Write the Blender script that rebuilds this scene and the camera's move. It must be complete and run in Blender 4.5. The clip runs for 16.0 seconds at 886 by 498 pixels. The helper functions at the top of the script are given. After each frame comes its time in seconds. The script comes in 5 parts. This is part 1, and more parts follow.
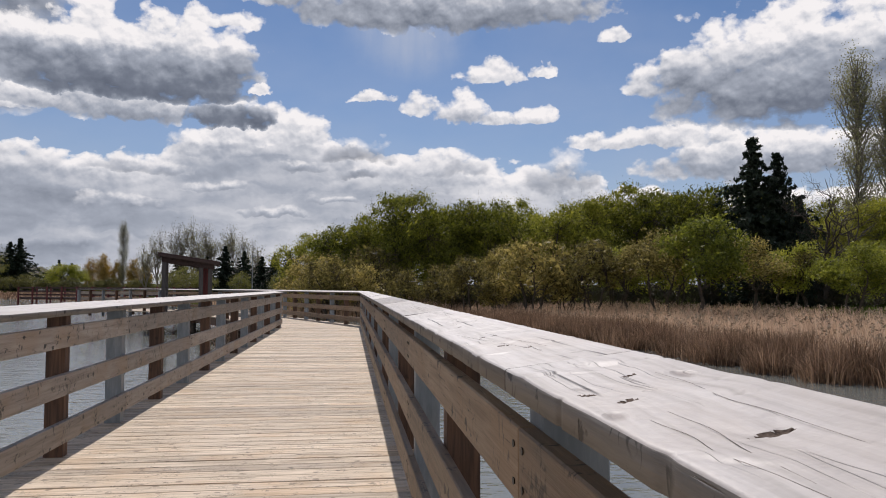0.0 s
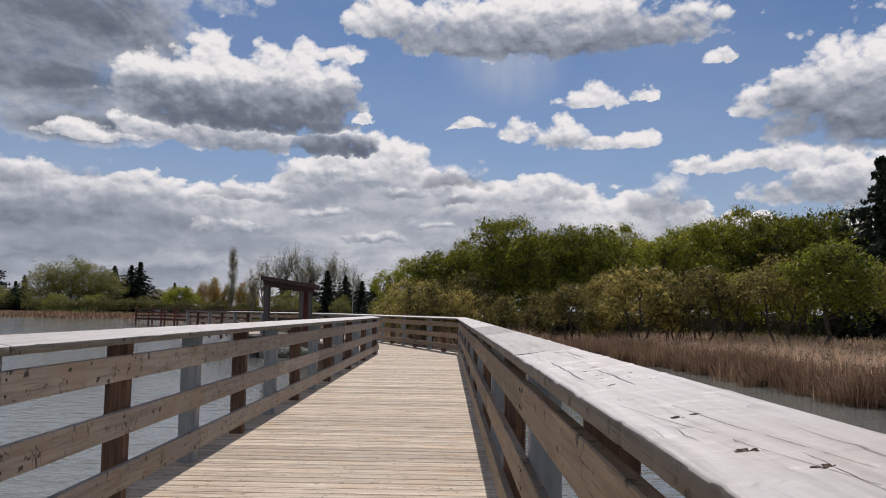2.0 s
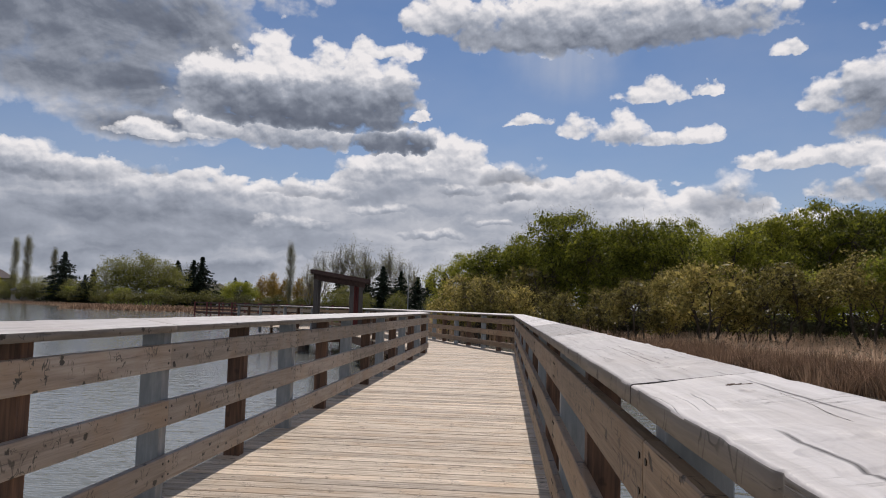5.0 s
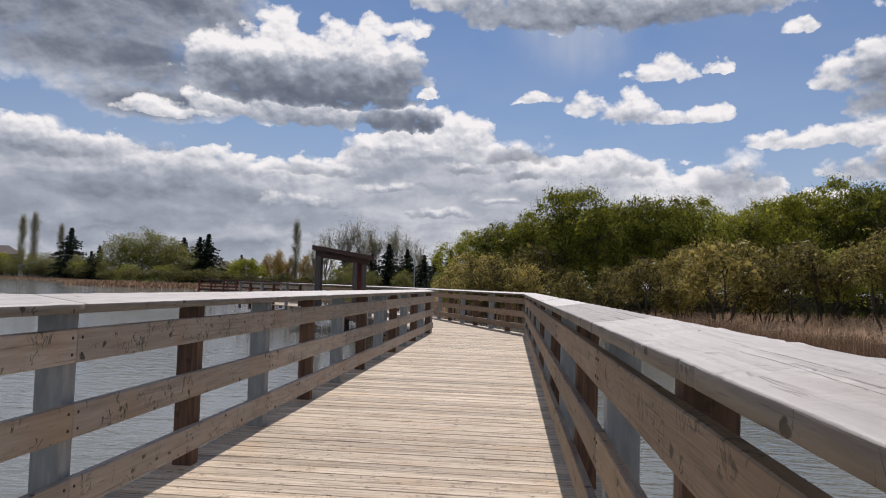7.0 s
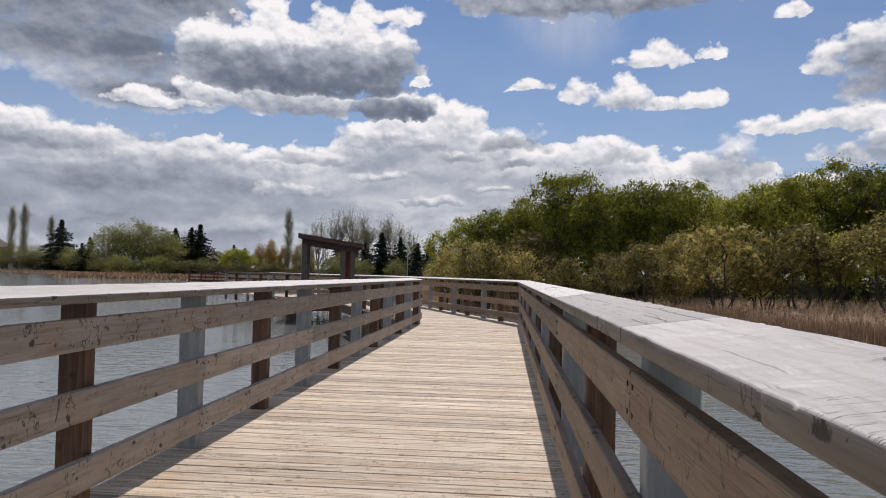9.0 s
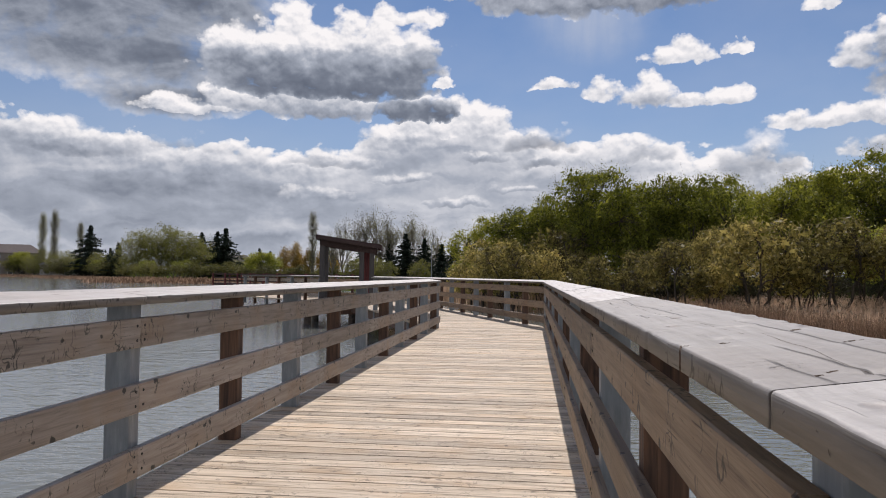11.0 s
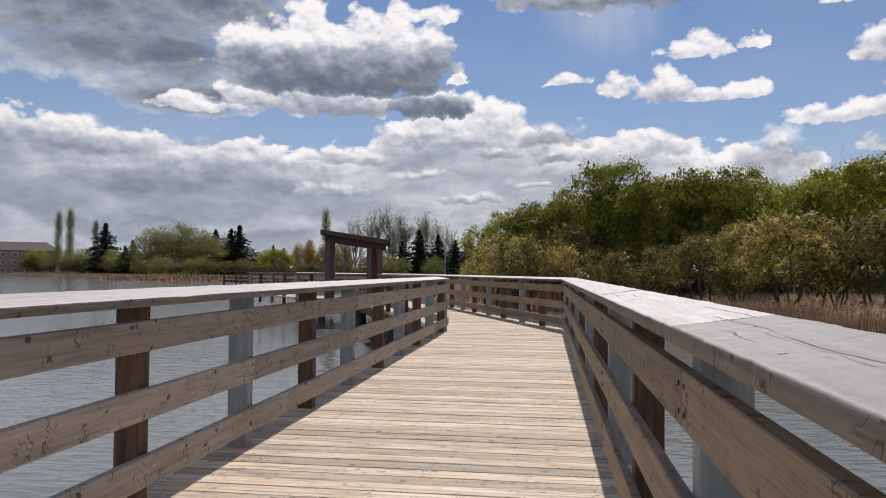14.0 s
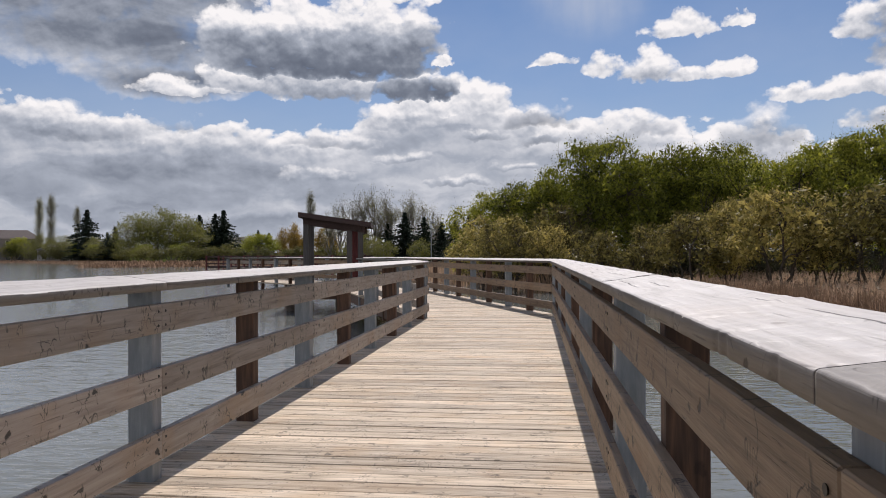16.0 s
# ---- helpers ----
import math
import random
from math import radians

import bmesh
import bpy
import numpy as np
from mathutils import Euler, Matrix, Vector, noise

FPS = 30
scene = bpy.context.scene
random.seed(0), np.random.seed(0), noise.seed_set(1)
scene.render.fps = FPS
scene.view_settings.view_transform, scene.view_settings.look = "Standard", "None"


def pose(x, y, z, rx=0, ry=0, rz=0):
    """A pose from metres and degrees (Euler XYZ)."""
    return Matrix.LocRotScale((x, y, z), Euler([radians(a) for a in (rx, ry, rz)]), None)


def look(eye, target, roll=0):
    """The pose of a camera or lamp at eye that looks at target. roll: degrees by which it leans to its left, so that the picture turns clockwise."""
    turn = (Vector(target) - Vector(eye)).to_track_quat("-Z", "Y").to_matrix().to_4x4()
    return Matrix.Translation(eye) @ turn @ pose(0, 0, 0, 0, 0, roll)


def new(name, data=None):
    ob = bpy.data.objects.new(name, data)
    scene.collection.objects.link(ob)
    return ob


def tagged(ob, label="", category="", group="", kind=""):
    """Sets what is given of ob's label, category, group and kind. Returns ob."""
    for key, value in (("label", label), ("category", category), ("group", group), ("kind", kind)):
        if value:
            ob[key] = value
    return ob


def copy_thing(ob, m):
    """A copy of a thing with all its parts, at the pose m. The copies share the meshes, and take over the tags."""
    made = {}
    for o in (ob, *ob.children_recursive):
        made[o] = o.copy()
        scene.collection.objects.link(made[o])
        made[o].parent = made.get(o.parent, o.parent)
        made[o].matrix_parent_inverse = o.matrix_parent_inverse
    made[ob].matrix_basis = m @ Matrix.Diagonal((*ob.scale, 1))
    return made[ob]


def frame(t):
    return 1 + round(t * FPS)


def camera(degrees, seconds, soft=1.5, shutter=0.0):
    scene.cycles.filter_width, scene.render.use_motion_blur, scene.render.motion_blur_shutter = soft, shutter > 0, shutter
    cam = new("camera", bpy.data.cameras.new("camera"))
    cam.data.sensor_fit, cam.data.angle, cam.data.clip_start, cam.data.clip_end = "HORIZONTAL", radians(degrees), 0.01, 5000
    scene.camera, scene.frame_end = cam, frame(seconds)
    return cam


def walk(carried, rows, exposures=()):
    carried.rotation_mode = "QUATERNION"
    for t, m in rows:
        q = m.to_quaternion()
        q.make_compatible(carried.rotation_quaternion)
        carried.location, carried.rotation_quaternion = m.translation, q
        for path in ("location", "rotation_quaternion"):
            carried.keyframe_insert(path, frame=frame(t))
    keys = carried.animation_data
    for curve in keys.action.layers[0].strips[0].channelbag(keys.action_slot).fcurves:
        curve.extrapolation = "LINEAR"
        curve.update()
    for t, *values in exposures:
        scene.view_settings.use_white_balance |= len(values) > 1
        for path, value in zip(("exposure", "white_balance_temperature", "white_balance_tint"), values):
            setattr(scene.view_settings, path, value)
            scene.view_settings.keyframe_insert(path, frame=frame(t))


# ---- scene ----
cam = camera(61.99, 16.0, 1.0)
PATH = [
    (0, pose(-0.343, -1.673, 1.174, 92.96, -0.12, -7.24)),
    (0.5, pose(-0.330, -1.421, 1.177, 93.33, -0.58, -5.35)),
    (1, pose(-0.352, -1.196, 1.177, 93.83, -0.80, -3.20)),
    (1.5, pose(-0.356, -1.013, 1.180, 94.38, -0.97, -1.24)),
    (2, pose(-0.336, -0.817, 1.193, 94.89, -0.92, 0.34)),
    (2.5, pose(-0.315, -0.518, 1.171, 95.16, -0.77, 1.53)),
    (3, pose(-0.288, -0.282, 1.151, 95.16, -0.84, 2.26)),
    (3.5, pose(-0.254, -0.068, 1.155, 95.10, -0.88, 2.72)),
    (4, pose(-0.271, 0.198, 1.162, 94.98, -1.07, 3.40)),
    (6.5, pose(-0.358, 1.601, 1.154, 93.41, -1.95, 5.65)),
    (7, pose(-0.376, 1.877, 1.145, 92.89, -1.88, 5.23)),
    (7.5, pose(-0.374, 2.122, 1.133, 92.47, -1.71, 4.88)),
    (8, pose(-0.371, 2.406, 1.151, 92.17, -1.56, 4.63)),
    (10.5, pose(-0.305, 3.744, 1.127, 91.98, -0.33, 5.76)),
    (11, pose(-0.304, 4.020, 1.139, 92.03, -0.59, 6.79)),
    (11.5, pose(-0.337, 4.277, 1.135, 92.18, -0.95, 7.56)),
    (12, pose(-0.331, 4.541, 1.127, 92.28, -1.40, 7.96)),
    (12.5, pose(-0.322, 4.782, 1.139, 92.44, -1.53, 7.92)),
    (13, pose(-0.358, 5.031, 1.149, 92.45, -1.44, 7.66)),
    (13.5, pose(-0.364, 5.263, 1.139, 92.19, -1.15, 7.67)),
    (14, pose(-0.362, 5.513, 1.153, 91.75, -0.45, 7.93)),
    (14.5, pose(-0.399, 5.772, 1.147, 91.22, -0.02, 8.18)),
    (15, pose(-0.401, 6.018, 1.136, 90.70, 0.34, 8.15)),
    (15.5, pose(-0.370, 6.274, 1.150, 90.44, 0.41, 7.71)),
    (16, pose(-0.364, 6.543, 1.152, 90.40, 0.34, 6.94)),
]
walk(cam, PATH, ((0, -0.14, 6500, 15), (2, -0.27, 6500, 15), (4, -0.28, 6500, 15), (7, -0.15, 6500, 15), (11, -0.08, 6500, 15), (16, -0.08, 6500, 15)))

# ---------------------------------------------------------------- world and sun
SUN_EL, SUN_AZ = 50.0, 1.0          # degrees; azimuth clockwise from +y
WATER = -0.80


def math_node(nt, op, a, b=None, clamp=False):
    n = nt.nodes.new("ShaderNodeMath")
    n.operation, n.use_clamp = op, clamp
    for i, v in enumerate((a, b)):
        if v is None:
            continue
        if isinstance(v, (int, float)):
            n.inputs[i].default_value = v
        else:
            nt.links.new(v, n.inputs[i])
    return n.outputs[0]


def vec_node(nt, op, a, b=None):
    n = nt.nodes.new("ShaderNodeVectorMath")
    n.operation = op
    for i, v in enumerate((a, b)):
        if v is None:
            continue
        if isinstance(v, tuple):
            n.inputs[i].default_value = v
        else:
            nt.links.new(v, n.inputs[i])
    return n.outputs["Value" if op == "DOT_PRODUCT" else "Vector"]


def noise_node(nt, vec, scale, detail=4, rough=0.55, out="Fac", distort=0.0):
    n = nt.nodes.new("ShaderNodeTexNoise")
    n.inputs["Scale"].default_value, n.inputs["Detail"].default_value = scale, detail
    n.inputs["Roughness"].default_value, n.inputs["Distortion"].default_value = rough, distort
    if vec is not None:
        nt.links.new(vec, n.inputs["Vector"])
    return n.outputs[out]


def ramp_node(nt, fac, *stops):
    n = nt.nodes.new("ShaderNodeValToRGB")
    nt.links.new(fac, n.inputs["Fac"])
    e = n.color_ramp.elements
    while len(e) < len(stops):
        e.new(0.5)
    for el, (p, c) in zip(e, stops):
        el.position = p
        el.color = (*c, 1) if isinstance(c, tuple) else (c, c, c, 1)
    return n.outputs["Color"]


def mix_node(nt, fac, a, b, mode="MIX"):
    n = nt.nodes.new("ShaderNodeMix")
    n.data_type, n.blend_type = "RGBA", mode
    for i, v in ((0, fac), (6, a), (7, b)):
        if isinstance(v, (int, float)):
            n.inputs[i].default_value = v
        elif isinstance(v, tuple):
            n.inputs[i].default_value = (*v, 1)
        else:
            nt.links.new(v, n.inputs[i])
    return n.outputs[2]


# the sky's clouds in degrees: azimuth, elevation of the flat base, half width, height, darkness of the base
HEAPS = [(-16.0, 14.7, 9.4, 4.9, 1.7), (-18.6, 16.4, 3.4, 4.4, 0.05), (-10.6, 15.6, 4.4, 4.3, 0.9), (-14.0, 16.6, 3.4, 3.4, 0.1), (-23.0, 15.4, 4.2, 3.2, 0.5),
         (-16.2, 12.4, 5.4, 3.0, 0.5), (-9.2, 12.4, 3.4, 2.4, 1.5), (-21.5, 12.7, 4.4, 1.9, 0.3), (-26.5, 12.0, 4.0, 1.2, 0.2),
         (34.5, 13.7, 12.5, 8.0, 1.0), (25.8, 14.8, 5.6, 2.9, 0.3), (31.5, 8.8, 10.5, 3.7, 0.5), (22.8, 10.8, 6.6, 1.5, 0.15),
         (7.0, 20.6, 15.0, 4.8, 0.75), (-5.5, 21.4, 4.0, 3.0, 0.2), (-6.0, 11.4, 5.5, 2.4, 0.15)]
PUFFS = [(11.4, 15.9, 3.2, 1.5, 0.12), (15.0, 16.2, 1.2, 0.7, 0.1), (1.8, 14.2, 2.5, 0.75, 0.1), (5.2, 13.7, 2.0, 1.6, 0.12), (8.7, 13.1, 2.7, 2.3, 0.25),
         (11.9, 12.6, 2.0, 1.0, 0.12), (14.4, 12.9, 2.0, 1.0, 0.1), (20.5, 18.5, 1.4, 1.0, 0.1), (-9.4, 19.3, 3.2, 1.5, 0.1), (-7.0, 14.4, 1.3, 0.5, 0.0)]
# smaller heaped clouds standing before the bank
FRONT = [(-17.2, 6.0, 3.6, 1.0, 0.25), (-15.4, 8.5, 4.2, 1.3, 0.5), (0.6, 9.9, 3.4, 2.0, 0.9), (0.6, 8.5, 2.2, 0.9, 0.9), (-10.6, 10.1, 4.0, 1.5, 0.3),
         (16.0, 8.0, 3.6, 2.9, 0.6), (7.5, 9.0, 3.8, 1.9, 0.4), (-3.6, 9.0, 2.2, 0.9, 0.6), (-5.5, 5.6, 3.6, 0.8, 0.5), (-33.5, 8.6, 5.0, 2.4, 0.6),
         (-26.5, 9.2, 3.4, 1.5, 0.4), (-1.0, 6.6, 2.6, 0.7, 0.5), (-10.0, 7.3, 3.0, 0.8, 0.4)]
# upper edge of the long cloud bank: azimuth, elevation
BANK = [(-45, 11.6), (-37, 11.0), (-33.5, 10.2), (-30.6, 10.1), (-27.2, 9.9), (-22.9, 10.0), (-18.8, 9.4), (-15.8, 9.4), (-12, 11.4), (-8.5, 12.7), (-3.6, 12.7),
        (-1.4, 11.3), (0.8, 11.0), (3.5, 10.4), (6.5, 10.7), (9, 10.2), (12.7, 9.4), (15, 9.6), (17.3, 9.2), (20.3, 7.9), (24, 7.0), (45, 7.6)]


def build_world():
    world = bpy.data.worlds.new("sky")
    scene.world = world
    world.use_nodes = True
    nt = world.node_tree
    nt.nodes.clear()
    out = nt.nodes.new("ShaderNodeOutputWorld")
    bg = nt.nodes.new("ShaderNodeBackground")
    sky = nt.nodes.new("ShaderNodeTexSky")
    sky.sky_type, sky.sun_disc = "NISHITA", False
    sky.sun_elevation, sky.sun_rotation = radians(SUN_EL), radians(SUN_AZ)
    sky.air_density, sky.dust_density, sky.ozone_density = 1.0, 0.3, 3.0
    coord = nt.nodes.new("ShaderNodeTexCoord").outputs["Generated"]
    sep = nt.nodes.new("ShaderNodeSeparateXYZ")
    nt.links.new(coord, sep.inputs[0])

    def add(a, b):
        return math_node(nt, "ADD", a, b)

    def sub(a, b):
        return math_node(nt, "SUBTRACT", a, b)

    def mul(a, b, clamp=False):
        return math_node(nt, "MULTIPLY", a, b, clamp)

    def most(a, b):
        return math_node(nt, "MAXIMUM", a, b)

    az = mul(math_node(nt, "ARCTAN2", sep.outputs[0], sep.outputs[1]), 57.2958)
    el = mul(math_node(nt, "ARCSINE", sep.outputs[2]), 57.2958)
    ang = nt.nodes.new("ShaderNodeCombineXYZ")
    nt.links.new(az, ang.inputs[0])
    nt.links.new(el, ang.inputs[1])
    ang = ang.outputs[0]
    warp = vec_node(nt, "MULTIPLY", vec_node(nt, "SUBTRACT", noise_node(nt, ang, 0.40, 5, 0.6, "Color"), (0.5, 0.5, 0.5)), (3.2, 1.9, 0))
    q = vec_node(nt, "ADD", ang, warp)

    def billows(p):
        """Cauliflower relief, about -0.6 to 0.6: round heads of three sizes over a ragged ground."""
        stir = vec_node(nt, "MULTIPLY", vec_node(nt, "SUBTRACT", noise_node(nt, p, 0.7, 4, 0.5, "Color"), (0.5, 0.5, 0.5)), (1.2, 1.0, 0))
        cell = nt.nodes.new("ShaderNodeTexVoronoi")
        cell.voronoi_dimensions, cell.feature = "2D", "SMOOTH_F1"
        cell.inputs["Scale"].default_value, cell.inputs["Smoothness"].default_value = 0.40, 0.30
        cell.inputs["Detail"].default_value, cell.inputs["Roughness"].default_value = 2.0, 0.5
        nt.links.new(vec_node(nt, "ADD", p, stir), cell.inputs["Vector"])
        heads = mul(sub(0.62, cell.outputs["Distance"]), 1.0)
        return add(heads, mul(sub(noise_node(nt, p, 0.36, 6, 0.5), 0.5), 1.4))

    p0 = vec_node(nt, "MULTIPLY", ang, (1, 1.25, 0))
    relief = billows(p0)
    lit = sub(relief, billows(vec_node(nt, "ADD", p0, (0.15, 0.60, 0))))

    fine = noise_node(nt, p0, 1.25, 5, 0.6)
    relief = add(relief, mul(sub(fine, 0.5), 0.85))
    lit = add(lit, mul(sub(fine, noise_node(nt, vec_node(nt, "ADD", p0, (0.06, 0.24, 0)), 1.25, 5, 0.6)), 1.1))

    def heaps(rows):
        total = under = None
        for a, base, w, h, dark in rows:
            d = vec_node(nt, "MULTIPLY", vec_node(nt, "SUBTRACT", q, (a, base, 0)), (1 / w, 1 / h, 0))
            dx, dy = vec_node(nt, "DOT_PRODUCT", d, (1, 0, 0)), vec_node(nt, "DOT_PRODUCT", d, (0, 1, 0))
            tall = most(dy, mul(dy, -3.2))
            v = sub(sub(1.0, mul(dx, dx)), mul(tall, tall))
            u = mul(mul(math_node(nt, "MINIMUM", most(add(v, 0.15), 0.0), 0.6), most(sub(0.66, mul(dy, 1.40)), 0.0)), dark * 2.4)
            total = v if total is None else most(total, v)
            under = u if under is None else most(under, u)
        return total, under

    def cloud(v, under, lo, hi, gain, rim=0.9):
        """Cover and tone of a layer of heaped cloud."""
        dens = add(v, mul(relief, gain))
        cover = ramp_node(nt, dens, (lo, 0.0), ((lo + hi) / 2, 0.62), (hi, 1.0))
        depth = most(sub(dens, lo), 0.0)
        gloom = math_node(nt, "DIVIDE", under, add(under, 0.55))
        tone = add(sub(rim + 0.04, mul(mul(depth, 1.0, True), 0.06)), mul(mul(lit, 0.42), sub(1.0, gloom)))
        tone = sub(tone, mul(gloom, sub(1.0, mul(relief, 0.30))))
        return cover, tone

    def tint(tone):
        c = ramp_node(nt, tone, (0.0, (0.135, 0.16, 0.21)), (0.22, (0.215, 0.25, 0.31)), (0.5, (0.45, 0.50, 0.575)), (0.78, (0.84, 0.865, 0.895)), (1.0, (1.12, 1.11, 1.09)))
        n = nt.nodes.new("ShaderNodeVectorMath")
        n.operation = "SCALE"
        nt.links.new(c, n.inputs[0])
        n.inputs["Scale"].default_value = CLOUD
        return n.outputs[0]

    # clear blue, milkier towards the horizon, with thin haze and a falling veil below the highest cloud
    blue = mix_node(nt, 1.0, sky.outputs[0], SKY_TINT, "MULTIPLY")
    milk = ramp_node(nt, mul(el, 1 / 40), (0.12, 0.5), (0.3, 0.24), (0.55, 0.07))
    thin = noise_node(nt, vec_node(nt, "MULTIPLY", ang, (0.5, 1.0, 0)), 0.16, 4, 0.55)
    milk = mul(add(milk, mul(sub(thin, 0.5), 0.35)), 1.0, True)
    fall = vec_node(nt, "MULTIPLY", vec_node(nt, "SUBTRACT", q, (4.6, 19.5, 0)), (1 / 6.0, 1 / 4.2, 0))
    streak = noise_node(nt, vec_node(nt, "MULTIPLY", ang, (1.2, 0.18, 0)), 0.9, 3, 0.5)
    fall = most(sub(1.0, vec_node(nt, "DOT_PRODUCT", fall, fall)), 0.0)
    fall = mul(mul(fall, fall), add(0.2, mul(streak, 0.5)))
    milk = mul(add(milk, fall), 1.0, True)
    colour = mix_node(nt, milk, blue, tuple(CLOUD * v for v in (0.62, 0.68, 0.77)))

    # broad soft grey sheet
    sheet = None
    for a, e, w, h in ((-34, 19.0, 14, 6.0), (-29, 25.5, 17, 5.5), (-31, 15.2, 11, 2.8), (-25, 19.2, 6.5, 4.0), (-28, 12.6, 8, 1.6), (-48, 18, 12, 9), (42, 24, 12, 5)):
        d = vec_node(nt, "MULTIPLY", vec_node(nt, "SUBTRACT", q, (a, e, 0)), (1 / w, 1 / h, 0))
        v = sub(1.0, vec_node(nt, "DOT_PRODUCT", d, d))
        sheet = v if sheet is None else most(sheet, v)
    mottle = noise_node(nt, vec_node(nt, "MULTIPLY", ang, (0.6, 1.2, 0)), 0.22, 6, 0.58, distort=0.5)
    s_dens = add(sheet, mul(relief, 0.55))
    s_cover = ramp_node(nt, s_dens, (0.0, 0.0), (0.3, 0.6), (0.7, 1.0))
    s_tone = add(sub(0.76, mul(most(sheet, 0.0), 0.52)), add(mul(sub(mottle, 0.5), 1.1), mul(lit, 0.12)))
    colour = mix_node(nt, s_cover, colour, tint(s_tone))

    # scattered cover over the sky outside the view
    away = mul(sub(math_node(nt, "ABSOLUTE", az), 52), 0.03)
    up = mul(sub(el, 32), 0.03)
    big = mul(noise_node(nt, vec_node(nt, "MULTIPLY", ang, (0.6, 1, 0)), 0.06, 3, 0.5), 3.2)
    wide = math_node(nt, "MINIMUM", sub(big, 1.25), away)
    high = math_node(nt, "MINIMUM", sub(big, 2.1), up)
    wide = most(math_node(nt, "MINIMUM", wide, mul(sub(40, el), 0.1)), high)

    # the long bank down to the horizon: white heads above, soft grey below
    edge = mul(ramp_node(nt, mul(add(az, 45), 1 / 90), *[((a + 45) / 90, e / 20) for a, e in BANK]), 20)
    drop = add(sub(edge, el), mul(sub(noise_node(nt, ang, 0.5, 3, 0.5), 0.5), 1.2))
    b_dens = add(drop, mul(relief, 1.3))
    b_cover = ramp_node(nt, b_dens, (0.0, 0.0), (0.18, 0.6), (0.45, 1.0))
    fade = ramp_node(nt, mul(drop, 0.1), (0.0, 0.98), (0.08, 0.88), (0.18, 0.58), (0.36, 0.40), (0.62, 0.43), (0.95, 0.54))
    right = ramp_node(nt, mul(add(az, 45), 1 / 90), (0.18, 0.0), (0.36, 0.10), (0.60, 0.17), (1.0, 0.12))
    strata = noise_node(nt, vec_node(nt, "MULTIPLY", q, (0.35, 1.3, 0)), 0.36, 5, 0.5, distort=0.5)
    rain = noise_node(nt, vec_node(nt, "MULTIPLY", ang, (1.0, 0.12, 0)), 0.55, 3, 0.5)
    crisp = ramp_node(nt, mul(drop, 0.1), (0.0, 0.45), (0.2, 0.18), (0.5, 0.05))
    b_tone = add(add(fade, right), add(mul(sub(strata, 0.5), 0.75), mul(sub(rain, 0.5), 0.14)))
    b_tone = add(b_tone, mul(lit, crisp))
    colour = mix_node(nt, b_cover, colour, tint(b_tone))

    for rows, lo, hi, gain, strength, rim in ((FRONT, 0.15, 0.95, 0.85, 0.85, 0.90), (HEAPS, 0.06, 0.42, 0.75, 1.0, 0.98), (PUFFS, 0.10, 0.5, 0.8, 1.0, 0.98)):
        v, under = heaps(rows)
        if rows is HEAPS:
            v = most(v, wide)
        v = most(v, -2.4)
        cover, tone = cloud(v, under, lo, hi, gain, rim)
        colour = mix_node(nt, mul(cover, strength), colour, tint(tone))
    nt.links.new(colour, bg.inputs["Color"])
    bg.inputs["Strength"].default_value = 0.10
    nt.links.new(bg.outputs[0], out.inputs["Surface"])


CLOUD = 8.8
SKY_TINT = (0.50, 0.62, 0.74)
build_world()

sun_data = bpy.data.lights.new("sun", "SUN")
sun_data.energy, sun_data.angle, sun_data.color = 4.2, radians(0.53), (1.0, 0.95, 0.88)
sun = new("sun", sun_data)
sun.matrix_world = look((30 * math.sin(radians(SUN_AZ)), 30 * math.cos(radians(SUN_AZ)), 30 * math.tan(radians(SUN_EL))), (0, 0, 0))
scene.view_settings.exposure = 0.0


# ---------------------------------------------------------------- materials
def material(name, rough=0.7, metal=0.0, spec=0.5):
    m = bpy.data.materials.new(name)
    m.use_nodes = True
    nt = m.node_tree
    b = nt.nodes["Principled BSDF"]
    b.inputs["Roughness"].default_value, b.inputs["Metallic"].default_value = rough, metal
    b.inputs["Specular IOR Level"].default_value = spec
    return m, nt, b


def bump(nt, b, height, strength, dist=0.01):
    n = nt.nodes.new("ShaderNodeBump")
    n.inputs["Strength"].default_value, n.inputs["Distance"].default_value = strength, dist
    nt.links.new(height, n.inputs["Height"])
    nt.links.new(n.outputs[0], b.inputs["Normal"])


